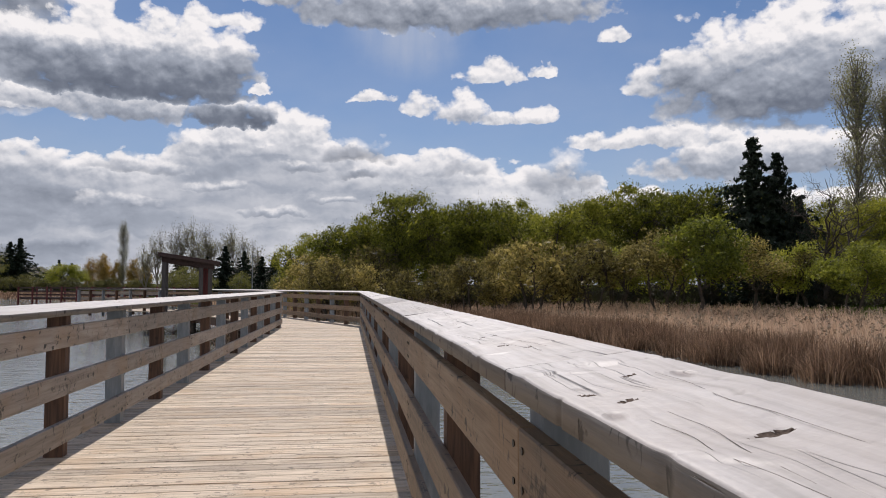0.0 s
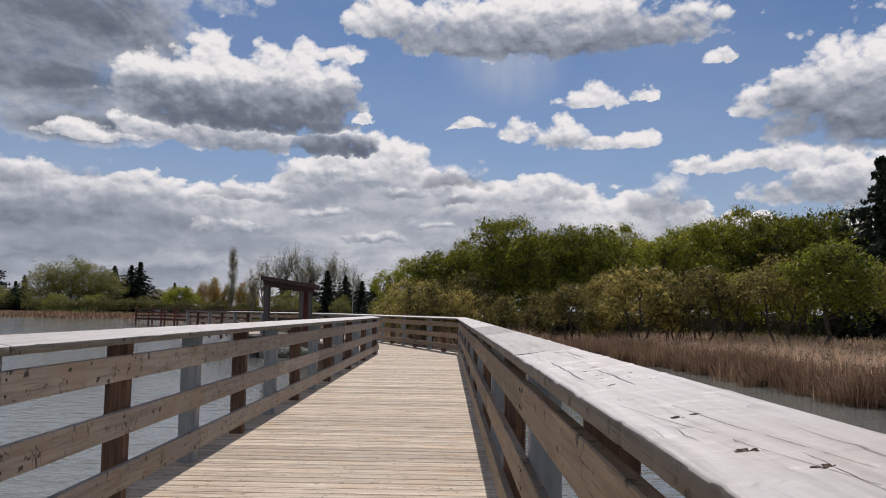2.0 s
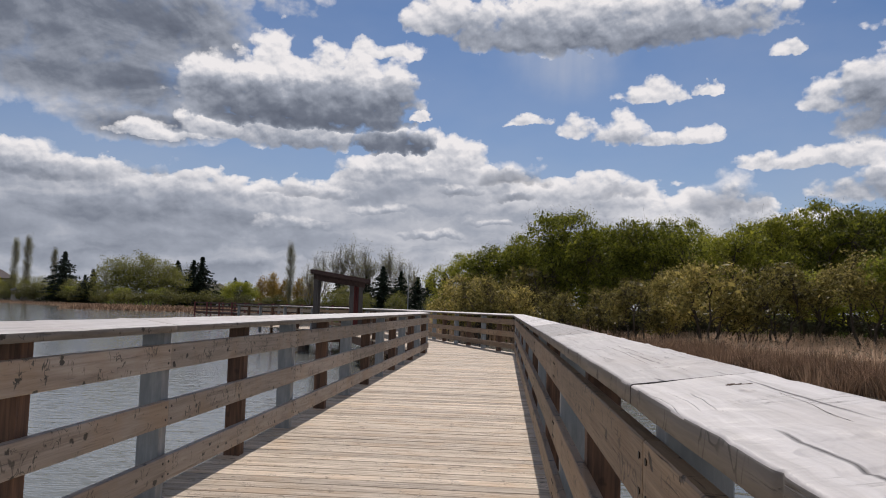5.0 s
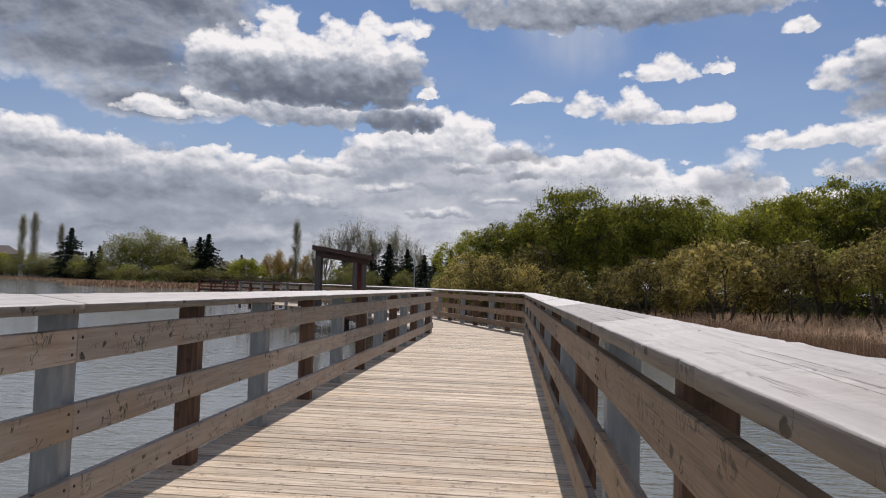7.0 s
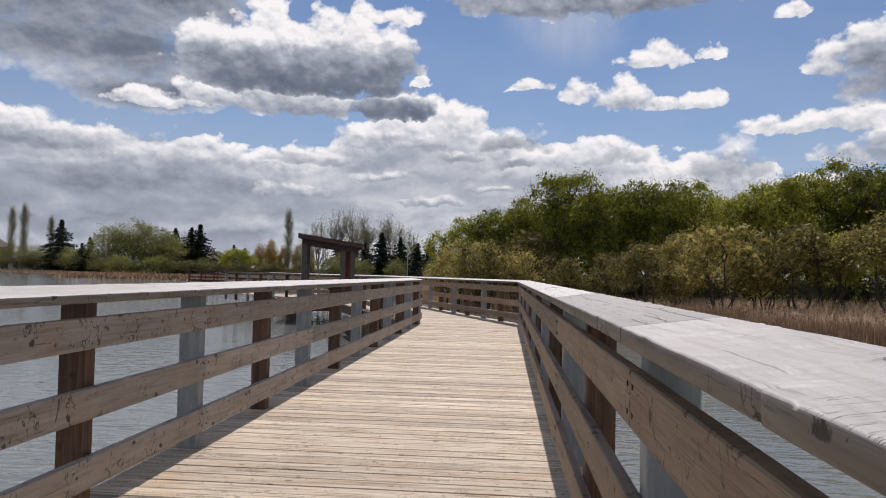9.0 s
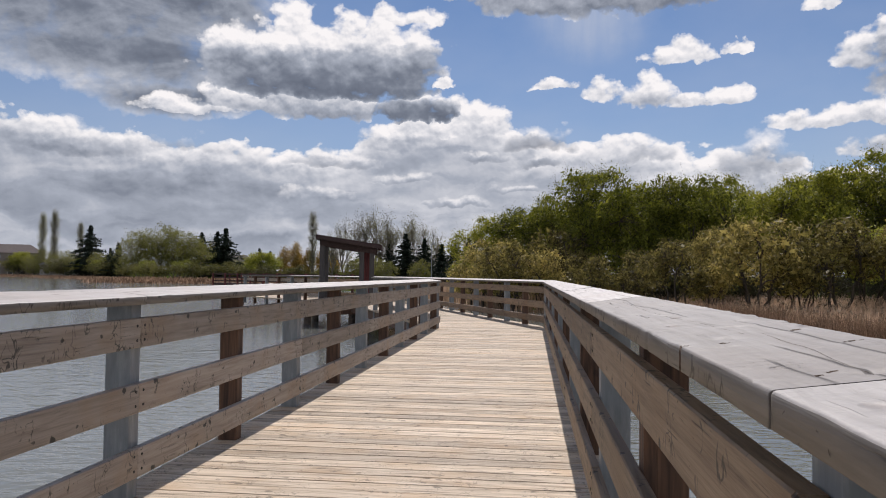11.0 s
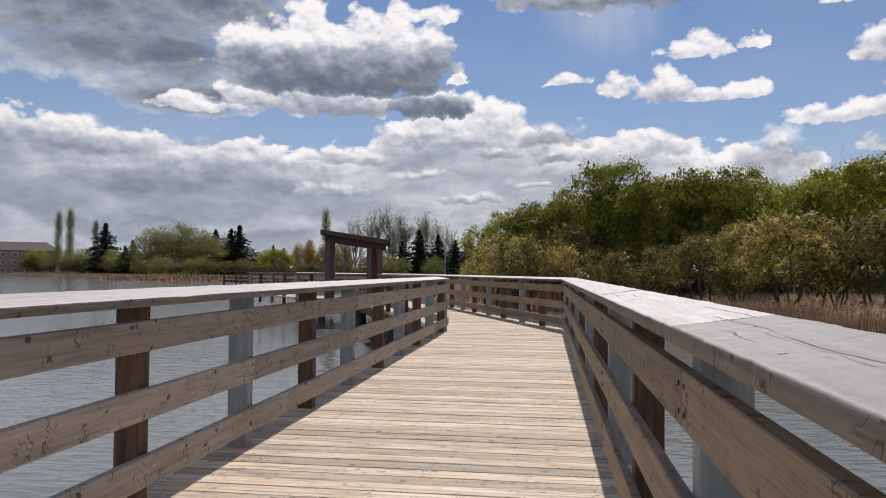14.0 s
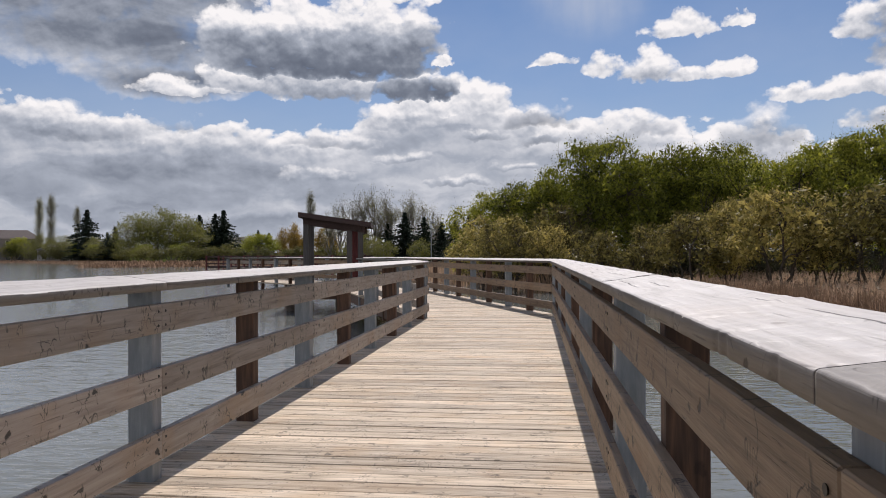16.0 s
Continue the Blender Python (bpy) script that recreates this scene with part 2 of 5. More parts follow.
def board_wood(name, pale, mid, dark, axis, rough=0.65, knots=0.5, relief=0.5, vary=0.35, nails=False, check=0.45, warm=0.0, arcs=0.0):
    """Sawn softwood with grain along one axis of its own object, knots and checks; tone differs from board to board."""
    m, nt, b = material(name, rough, 0, 0.35)
    obj = nt.nodes.new("ShaderNodeTexCoord").outputs["Object"]
    info = nt.nodes.new("ShaderNodeObjectInfo").outputs["Random"]
    shift = nt.nodes.new("ShaderNodeCombineXYZ")
    for i, k in enumerate((37.0, 91.0, 53.0)):
        nt.links.new(math_node(nt, "MULTIPLY", info, k), shift.inputs[i])
    p = vec_node(nt, "ADD", obj, shift.outputs[0])
    long = [9.0, 9.0, 9.0]
    long[axis] = 0.55
    grain = noise_node(nt, vec_node(nt, "MULTIPLY", p, tuple(long)), 4.0, 6, 0.6, distort=0.6)
    fibre = [60.0, 60.0, 60.0]
    fibre[axis] = 1.6
    fine = noise_node(nt, vec_node(nt, "MULTIPLY", p, tuple(fibre)), 2.0, 3, 0.6)
    blot = noise_node(nt, p, 1.7, 4, 0.6)
    kn = [11.0, 11.0, 11.0]
    kn[axis] = 7.5
    ragged = vec_node(nt, "MULTIPLY", vec_node(nt, "SUBTRACT", noise_node(nt, p, 28.0, 3, 0.6, "Color"), (0.5, 0.5, 0.5)), (0.05, 0.05, 0.05))
    vor = nt.nodes.new("ShaderNodeTexVoronoi")
    vor.inputs["Scale"].default_value = 1.0
    nt.links.new(vec_node(nt, "MULTIPLY", vec_node(nt, "ADD", p, ragged), tuple(kn)), vor.inputs["Vector"])
    knot = ramp_node(nt, vor.outputs["Distance"], (0.0, 1.0), (0.13, 0.9), (0.18, 0.0))
    knot = math_node(nt, "MULTIPLY", knot, math_node(nt, "GREATER_THAN", vor.outputs["Color"], 0.35))
    split = [30.0, 30.0, 30.0]
    split[axis] = 22.0
    tear = noise_node(nt, vec_node(nt, "MULTIPLY", p, tuple(split)), 1.0, 3, 0.6, distort=1.0)
    knot = math_node(nt, "MAXIMUM", knot, math_node(nt, "MULTIPLY", ramp_node(nt, tear, (0.70, 0.0), (0.75, 1.0)), 0.8))
    knot = math_node(nt, "MULTIPLY", knot, knots)
    checks = ramp_node(nt, fine, (0.28, 1.0), (0.36, 0.0))
    c = ramp_node(nt, grain, (0.30, dark), (0.48, mid), (0.68, pale))
    patch = noise_node(nt, vec_node(nt, "ADD", p, (5.0, 3.0, 9.0)), 2.3, 3, 0.5)
    c = mix_node(nt, ramp_node(nt, patch, (0.50, 0.0), (0.68, warm)), c, (mid[0] * 1.0, mid[1] * 0.82, mid[2] * 0.62))
    arc = [13.0, 13.0, 13.0]
    arc[axis] = 19.0
    bow = noise_node(nt, vec_node(nt, "MULTIPLY", p, tuple(arc)), 1.0, 2, 0.45, distort=0.8)
    bow = ramp_node(nt, math_node(nt, "ABSOLUTE", math_node(nt, "SUBTRACT", bow, 0.5)), (0.0, 1.0), (0.014, 0.85), (0.030, 0.0))
    bow = math_node(nt, "MULTIPLY", bow, ramp_node(nt, noise_node(nt, p, 8.0, 2, 0.5), (0.53, 0.0), (0.58, 1.0)))
    c = mix_node(nt, math_node(nt, "MULTIPLY", bow, arcs), c, tuple(min(v * 0.25, 0.04) for v in dark))
    c = mix_node(nt, math_node(nt, "MULTIPLY", math_node(nt, "SUBTRACT", blot, 0.45, True), 1.2), c, mid)
    tone = math_node(nt, "ADD", 1 - vary / 2, math_node(nt, "MULTIPLY", info, vary))
    c = mix_node(nt, 1.0, c, tone, "MULTIPLY")
    c = mix_node(nt, math_node(nt, "MULTIPLY", checks, check), c, tuple(v * 0.35 for v in dark))
    if nails:
        s = nt.nodes.new("ShaderNodeSeparateXYZ")
        nt.links.new(obj, s.inputs[0])
        fx = math_node(nt, "MULTIPLY", math_node(nt, "SUBTRACT", math_node(nt, "FRACT", math_node(nt, "DIVIDE", math_node(nt, "ADD", s.outputs[0], 8.2), 0.78)), 0.5), 0.78)
        fy = math_node(nt, "SUBTRACT", math_node(nt, "ABSOLUTE", s.outputs[1]), 0.036)
        rr = math_node(nt, "ADD", math_node(nt, "MULTIPLY", fx, fx), math_node(nt, "MULTIPLY", fy, fy))
        c = mix_node(nt, math_node(nt, "MULTIPLY", math_node(nt, "LESS_THAN", rr, 0.000022), 0.7), c, (0.05, 0.04, 0.035))
    c = mix_node(nt, knot, c, tuple(min(v * 0.22, 0.035) for v in dark))
    nt.links.new(c, b.inputs["Base Color"])
    h = math_node(nt, "ADD", math_node(nt, "MULTIPLY", grain, 0.6), math_node(nt, "SUBTRACT", math_node(nt, "MULTIPLY", fine, 0.4), math_node(nt, "MULTIPLY", checks, 0.4)))
    h = math_node(nt, "SUBTRACT", h, math_node(nt, "MULTIPLY", knot, 0.5))
    bump(nt, b, h, relief, 0.006)
    return m


MAT_DECK = board_wood("deck_wood", (0.70, 0.585, 0.455), (0.49, 0.40, 0.295), (0.18, 0.135, 0.09), 0, 0.7, 0.6, 0.9, 0.5, True, 0.8, 0.5, 0.5)
MAT_RAIL = board_wood("rail_wood", (0.40, 0.345, 0.295), (0.315, 0.268, 0.226), (0.20, 0.165, 0.138), 1, 0.55, 1.0, 1.0, 0.45, False, 0.7, 0.6, 0.95)


def cap_wood(name="cap_wood", k=1.0, rough=0.48):
    """Silver-weathered cap boards: dents, gouges, long checks and knots."""
    m, nt, b = material(name, rough, 0, 0.45)
    obj = nt.nodes.new("ShaderNodeTexCoord").outputs["Object"]
    info = nt.nodes.new("ShaderNodeObjectInfo").outputs["Random"]
    shift = nt.nodes.new("ShaderNodeCombineXYZ")
    for i, off in enumerate((17.0, 61.0, 23.0)):
        nt.links.new(math_node(nt, "MULTIPLY", info, off), shift.inputs[i])
    p = vec_node(nt, "ADD", obj, shift.outputs[0])
    bend = vec_node(nt, "MULTIPLY", vec_node(nt, "SUBTRACT", noise_node(nt, p, 3.0, 3, 0.5, "Color"), (0.5, 0.5, 0.5)), (0.05, 0.05, 0.0))
    q = vec_node(nt, "ADD", p, bend)
    grain = noise_node(nt, vec_node(nt, "MULTIPLY", q, (55, 2.0, 10)), 1.0, 5, 0.6)
    line = noise_node(nt, vec_node(nt, "MULTIPLY", q, (26, 1.1, 4)), 1.0, 2, 0.5)
    crack = ramp_node(nt, math_node(nt, "ABSOLUTE", math_node(nt, "SUBTRACT", line, 0.5)), (0.0, 1.0), (0.004, 0.7), (0.011, 0.0))
    where = ramp_node(nt, noise_node(nt, vec_node(nt, "MULTIPLY", p, (5, 2.2, 1)), 1.0, 3, 0.5), (0.59, 0.0), (0.68, 1.0))
    crack = math_node(nt, "MULTIPLY", crack, where)
    cross = noise_node(nt, vec_node(nt, "MULTIPLY", q, (7, 38, 4)), 1.0, 2, 0.5)
    cross = ramp_node(nt, math_node(nt, "ABSOLUTE", math_node(nt, "SUBTRACT", cross, 0.5)), (0.0, 1.0), (0.02, 0.0))
    cross = math_node(nt, "MULTIPLY", cross, ramp_node(nt, noise_node(nt, vec_node(nt, "MULTIPLY", p, (6, 5, 1)), 1.0, 2, 0.5), (0.60, 0.0), (0.68, 1.0)))
    vor = nt.nodes.new("ShaderNodeTexVoronoi")
    vor.inputs["Scale"].default_value = 1.0
    nt.links.new(vec_node(nt, "MULTIPLY", vec_node(nt, "ADD", q, vec_node(nt, "MULTIPLY", bend, (0.4, 0.4, 0))), (9.0, 4.2, 0.0)), vor.inputs["Vector"])
    pick = math_node(nt, "GREATER_THAN", vor.outputs["Color"], 0.45)
    knot = math_node(nt, "MULTIPLY", ramp_node(nt, vor.outputs["Distance"], (0.0, 1.0), (0.07, 0.8), (0.14, 0.0)), pick)
    ring = math_node(nt, "MULTIPLY", ramp_node(nt, vor.outputs["Distance"], (0.10, 0.0), (0.20, 1.0), (0.38, 0.0)), pick)
    dents = noise_node(nt, vec_node(nt, "MULTIPLY", q, (9, 13, 3)), 1.0, 4, 0.55)
    sep = nt.nodes.new("ShaderNodeSeparateXYZ")
    nt.links.new(obj, sep.inputs[0])
    split = None
    for i, (at, spread) in enumerate(((0.04, 0.05), (0.11, 0.06), (0.17, 0.04))):
        along = vec_node(nt, "ADD", vec_node(nt, "MULTIPLY", p, (0.0, 1.0, 0.0)), (3.1 * i, 7.7 * i, 0.0))
        wander = math_node(nt, "MULTIPLY", math_node(nt, "SUBTRACT", noise_node(nt, along, 0.8, 5, 0.5), 0.5), spread * 1.8)
        off = math_node(nt, "ABSOLUTE", math_node(nt, "SUBTRACT", math_node(nt, "SUBTRACT", sep.outputs[0], at), wander))
        thin = ramp_node(nt, off, (0.0, 1.0), (0.0004, 0.8), (0.0009, 0.0))
        gate = ramp_node(nt, noise_node(nt, along, 1.1, 2, 0.5), (0.54, 0.0), (0.60, 1.0))
        thin = math_node(nt, "MULTIPLY", thin, gate)
        split = thin if split is None else math_node(nt, "MAXIMUM", split, thin)
    chip = None
    for sx, sy, rr, cut in ((11.0, 6.5, 0.16, 0.60), (6.0, 3.4, 0.13, 0.55), (19.0, 12.0, 0.20, 0.72)):
        cv = nt.nodes.new("ShaderNodeTexVoronoi")
        cv.inputs["Scale"].default_value = 1.0
        nt.links.new(vec_node(nt, "MULTIPLY", vec_node(nt, "ADD", q, vec_node(nt, "MULTIPLY", bend, (0.3, 0.9, 0))), (sx, sy, 0.0)), cv.inputs["Vector"])
        one = math_node(nt, "MULTIPLY", ramp_node(nt, cv.outputs["Distance"], (0.0, 1.0), (rr * 0.8, 0.6), (rr, 0.0)),
                        math_node(nt, "GREATER_THAN", cv.outputs["Color"], cut))
        chip = one if chip is None else math_node(nt, "MAXIMUM", chip, one)
    tone = noise_node(nt, vec_node(nt, "MULTIPLY", p, (3.0, 1.4, 1)), 1.0, 4, 0.6)
    c = ramp_node(nt, grain, (0.28, (0.36 * k, 0.335 * k, 0.31 * k)), (0.48, (0.50 * k, 0.47 * k, 0.445 * k)), (0.70, (0.60 * k, 0.57 * k, 0.545 * k)))
    c = mix_node(nt, ramp_node(nt, tone, (0.45, 0.0), (0.7, 0.5)), c, (0.47 * k, 0.40 * k, 0.34 * k))
    c = mix_node(nt, math_node(nt, "MULTIPLY", crack, 0.5), c, (0.07, 0.055, 0.045))
    c = mix_node(nt, math_node(nt, "MULTIPLY", cross, 0.6), c, (0.12, 0.10, 0.085))
    c = mix_node(nt, math_node(nt, "MULTIPLY", knot, 0.7), c, (0.14, 0.10, 0.08))
    c = mix_node(nt, math_node(nt, "MULTIPLY", split, 0.9), c, (0.05, 0.042, 0.036))
    c = mix_node(nt, math_node(nt, "MULTIPLY", chip, 0.15), c, (0.16, 0.135, 0.115))
    nt.links.new(c, b.inputs["Base Color"])
    h = math_node(nt, "ADD", math_node(nt, "MULTIPLY", dents, 1.0), math_node(nt, "MULTIPLY", grain, 0.10))
    h = math_node(nt, "SUBTRACT", h, math_node(nt, "MULTIPLY", crack, 0.35))
    h = math_node(nt, "SUBTRACT", h, math_node(nt, "MULTIPLY", cross, 0.2))
    h = math_node(nt, "ADD", h, math_node(nt, "MULTIPLY", ring, 0.10))
    h = math_node(nt, "SUBTRACT", h, math_node(nt, "MULTIPLY", knot, 0.4))
    h = math_node(nt, "SUBTRACT", h, math_node(nt, "MULTIPLY", split, 0.35))
    h = math_node(nt, "SUBTRACT", h, math_node(nt, "MULTIPLY", chip, 0.25))
    bump(nt, b, h, 0.8, 0.011)
    return m


# tan boards of the right rail, darkened as well for its shaded inner side
MAT_RAIL_TAN_SHADED = board_wood("shaded_tan_rail_wood", (0.29, 0.21, 0.138), (0.215, 0.152, 0.098), (0.125, 0.085, 0.055), 1, 0.55, 1.0, 1.0, 0.4, False, 0.7, 0.5, 0.95)
MAT_CAP = cap_wood("cap_wood", 0.93, 0.54)
# the shade on the caps' side faces is painted into this darker wood
MAT_CAPSIDE_SHADED = board_wood("shaded_cap_side_wood", (0.20, 0.186, 0.172), (0.145, 0.134, 0.123), (0.095, 0.086, 0.077), 1, 0.6, 1.0, 0.8, 0.3, False, 0.6, 0.3, 0.9)
MAT_CAP_GREY = cap_wood("grey_cap_wood", 0.43, 0.60)
MAT_CAP_MID = cap_wood("worn_cap_wood", 0.70, 0.58)
MAT_POST = board_wood("brown_post_wood", (0.16, 0.085, 0.05), (0.085, 0.046, 0.029), (0.04, 0.022, 0.016), 2, 0.65, 0.4, 0.5, 0.3)
MAT_DARK = board_wood("shelter_wood", (0.085, 0.052, 0.046), (0.058, 0.036, 0.033), (0.036, 0.023, 0.022), 1, 0.7, 0.3, 0.4, 0.3)
MAT_RED = board_wood("red_stain_wood", (0.20, 0.055, 0.05), (0.13, 0.035, 0.035), (0.08, 0.025, 0.025), 2, 0.7, 0.2, 0.3, 0.3)


def grey_metal():
    m, nt, b = material("grey_post_paint", 0.55, 0.0, 0.4)
    p = nt.nodes.new("ShaderNodeTexCoord").outputs["Object"]
    a = noise_node(nt, vec_node(nt, "MULTIPLY", p, (14, 14, 2.5)), 1.5, 5, 0.65)
    c = ramp_node(nt, a, (0.3, (0.17, 0.19, 0.205)), (0.52, (0.23, 0.25, 0.268)), (0.75, (0.34, 0.36, 0.37)))
    nt.links.new(c, b.inputs["Base Color"])
    bump(nt, b, a, 0.15, 0.004)
    return m


MAT_GREY = grey_metal()


def plain(name, c, rough=0.7, metal=0.0, scale=6.0, amount=0.3):
    m, nt, b = material(name, rough, metal)
    p = nt.nodes.new("ShaderNodeTexCoord").outputs["Object"]
    a = noise_node(nt, p, scale, 5, 0.6)
    col = ramp_node(nt, a, (0.3, tuple(v * (1 - amount) for v in c)), (0.7, tuple(min(1, v * (1 + amount)) for v in c)))
    nt.links.new(col, b.inputs["Base Color"])
    bump(nt, b, a, 0.2, 0.01)
    return m


# torn wood and cracks; the dark tone paints in the shading of the dents
MAT_SCAR = plain("shaded_torn_wood", (0.10, 0.078, 0.064), 1.0, 0, 120.0, 0.9)
MAT_SCAR.node_tree.nodes["Principled BSDF"].inputs["Specular IOR Level"].default_value = 0.0
MAT_SCREW = plain("screw_steel", (0.03, 0.028, 0.026), 0.5, 0.6)


def foliage(name, c1, c2, c3, back=0.35):
    """Leaves: tone by leaf and by clump, with light passing through."""
    m, nt, b = material(name, 0.6, 0, 0.3)
    geo = nt.nodes.new("ShaderNodeNewGeometry")
    p = nt.nodes.new("ShaderNodeTexCoord").outputs["Object"]
    a = noise_node(nt, p, 0.7, 3, 0.65)
    k = math_node(nt, "ADD", math_node(nt, "MULTIPLY", geo.outputs["Random Per Island"], 0.5), math_node(nt, "MULTIPLY", a, 0.6))
    info = nt.nodes.new("ShaderNodeObjectInfo").outputs["Random"]
    k = math_node(nt, "ADD", k, math_node(nt, "MULTIPLY", math_node(nt, "SUBTRACT", info, 0.5), 0.42))
    c = ramp_node(nt, k, (0.2, c1), (0.55, c2), (0.9, c3))
    nt.links.new(c, b.inputs["Base Color"])
    tr = nt.nodes.new("ShaderNodeBsdfTranslucent")
    nt.links.new(c, tr.inputs["Color"])
    mx = nt.nodes.new("ShaderNodeMixShader")
    mx.inputs[0].default_value = back
    out = nt.nodes["Material Output"]
    nt.links.new(b.outputs[0], mx.inputs[1])
    nt.links.new(tr.outputs[0], mx.inputs[2])
    nt.links.new(mx.outputs[0], out.inputs["Surface"])
    return m


MAT_WILLOW = foliage("willow_leaves", (0.06, 0.07, 0.01), (0.205, 0.22, 0.025), (0.45, 0.435, 0.056), 0.45)
MAT_OLIVE = foliage("olive_leaves", (0.055, 0.047, 0.016), (0.235, 0.20, 0.055), (0.56, 0.45, 0.14), 0.42)
MAT_LIME = foliage("lime_leaves", (0.10, 0.12, 0.018), (0.25, 0.27, 0.035), (0.42, 0.42, 0.06), 0.48)
MAT_SPRUCE = foliage("spruce_needles", (0.012, 0.02, 0.012), (0.02, 0.032, 0.018), (0.03, 0.045, 0.025), 0.1)
MAT_AMBER = foliage("amber_twigs", (0.20, 0.13, 0.03), (0.34, 0.22, 0.055), (0.45, 0.32, 0.09), 0.45)
# near-black leaves of the added brush: willow shade put into the colour
MAT_SHADE_BRUSH = foliage("shade_dark_brush", (0.035, 0.03, 0.018), (0.06, 0.05, 0.028), (0.10, 0.09, 0.04), 0.2)
MAT_GREYTWIG = foliage("grey_buds", (0.14, 0.13, 0.07), (0.24, 0.23, 0.12), (0.34, 0.33, 0.16), 0.45)
MAT_REED = foliage("dry_reed", (0.30, 0.20, 0.13), (0.54, 0.375, 0.26), (0.74, 0.55, 0.40), 0.42)
# brown of the far reeds; on the near edge it paints in shade
MAT_SHADED_BROWN_REED = foliage("shaded_brown_reed", (0.06, 0.036, 0.022), (0.21, 0.132, 0.083), (0.54, 0.37, 0.25), 0.32)
MAT_HEAD = foliage("reed_heads", (0.16, 0.10, 0.06), (0.35, 0.27, 0.19), (0.5, 0.42, 0.32), 0.2)
MAT_GRASS = foliage("grass_blades", (0.06, 0.09, 0.015), (0.10, 0.15, 0.02), (0.18, 0.2, 0.04), 0.4)
MAT_BARK = plain("bark", (0.07, 0.055, 0.042), 0.9, 0, 9, 0.5)
MAT_PALEBARK = plain("pale_bark", (0.20, 0.18, 0.15), 0.9, 0, 9, 0.4)


def water_material():
    m, nt, b = material("lake_water", 0.06, 0, 0.5)
    b.inputs["IOR"].default_value = 1.45
    p = nt.nodes.new("ShaderNodeTexCoord").outputs["Object"]
    b.inputs["Base Color"].default_value = (0.17, 0.18, 0.165, 1)
    w1 = noise_node(nt, vec_node(nt, "MULTIPLY", p, (0.9, 2.2, 1)), 2.0, 2, 0.5, distort=0.5)
    w2 = noise_node(nt, vec_node(nt, "MULTIPLY", p, (0.8, 2.0, 1)), 7.0, 2, 0.5)
    w3 = noise_node(nt, p, 0.12, 3, 0.5)
    h = math_node(nt, "ADD", math_node(nt, "MULTIPLY", w1, 1.0), math_node(nt, "MULTIPLY", w2, 0.35))
    h = math_node(nt, "MULTIPLY", h, math_node(nt, "ADD", 0.35, w3))
    bump(nt, b, h, 0.5, 0.05)
    return m


def ground_material():
    m, nt, b = material("meadow", 1.0, 0, 0.0)
    p = nt.nodes.new("ShaderNodeTexCoord").outputs["Object"]
    a = noise_node(nt, p, 0.15, 5, 0.6)
    f = noise_node(nt, p, 6.0, 4, 0.7)
    c = ramp_node(nt, math_node(nt, "ADD", math_node(nt, "MULTIPLY", a, 0.7), math_node(nt, "MULTIPLY", f, 0.3)),
                  (0.35, (0.06, 0.045, 0.022)), (0.5, (0.045, 0.06, 0.014)), (0.7, (0.065, 0.085, 0.018)))
    nt.links.new(c, b.inputs["Base Color"])
    bump(nt, b, f, 0.6, 0.05)
    return m


MAT_WATER, MAT_GROUND = water_material(), ground_material()


# ---------------------------------------------------------------- mesh helpers
def mesh_object(name, mesh, mat, parent=None, label=""):
    if mat and not mesh.materials:
        mesh.materials.append(mat)
    ob = new(name, mesh)
    if parent:
        ob.parent = parent
    if label:
        ob["label"] = label
    return ob


def bm_mesh(name, bm, smooth=False):
    me = bpy.data.meshes.new(name)
    bm.to_mesh(me)
    bm.free()
    if smooth:
        me.polygons.foreach_set("use_smooth", [True] * len(me.polygons))
    return me


def part(name, bm, mat, parent=None, label="", smooth=False):
    return mesh_object(name, bm_mesh(name, bm, smooth), mat, parent, label)


def box(bm, x0, x1, y0, y1, z0, z1, bevel=0.0):
    r = bmesh.ops.create_cube(bm, size=1.0, matrix=Matrix.LocRotScale(((x0 + x1) / 2, (y0 + y1) / 2, (z0 + z1) / 2), None, (abs(x1 - x0), abs(y1 - y0), abs(z1 - z0))))
    if bevel:
        edges = list({e for v in r["verts"] for e in v.link_edges})
        bmesh.ops.bevel(bm, geom=edges, offset=bevel, segments=1, affect="EDGES", profile=0.5)
    return bm


def box_mesh(name, *dims, bevel=0.0):
    return bm_mesh(name, box(bmesh.new(), *dims, bevel=bevel))


def raw_mesh(name, verts, faces_n, idx):
    """Mesh from numpy: vertex array and faces of faces_n corners each."""
    me = bpy.data.meshes.new(name)
    n = len(idx) // faces_n
    me.vertices.add(len(verts))
    me.vertices.foreach_set("co", np.asarray(verts, np.float32).ravel())
    me.loops.add(len(idx))
    me.loops.foreach_set("vertex_index", np.asarray(idx, np.int32))
    me.polygons.add(n)
    me.polygons.foreach_set("loop_start", np.arange(0, n * faces_n, faces_n, dtype=np.int32))
    me.polygons.foreach_set("loop_total", np.full(n, faces_n, np.int32))
    me.update(calc_edges=True)
    return me


def thing(name, m, label, category, group="", kind=""):
    ob = new(name)
    ob.matrix_world = m
    return tagged(ob, label, category, group, kind)


# ---------------------------------------------------------------- ground, water
SHORE = [(12.5, -70), (12.0, 8), (10.5, 12.6), (9.6, 15.5), (9.4, 22), (8.2, 30), (3.5, 40), (-4, 52), (-15, 75), (-33, 105), (-57, 130), (-76, 127), (-103, 172), (-140, 204),
         (-182, 235), (-270, 290), (-400, 250), (-420, 60), (-300, -120), (-120, -180), (-20, -130)]


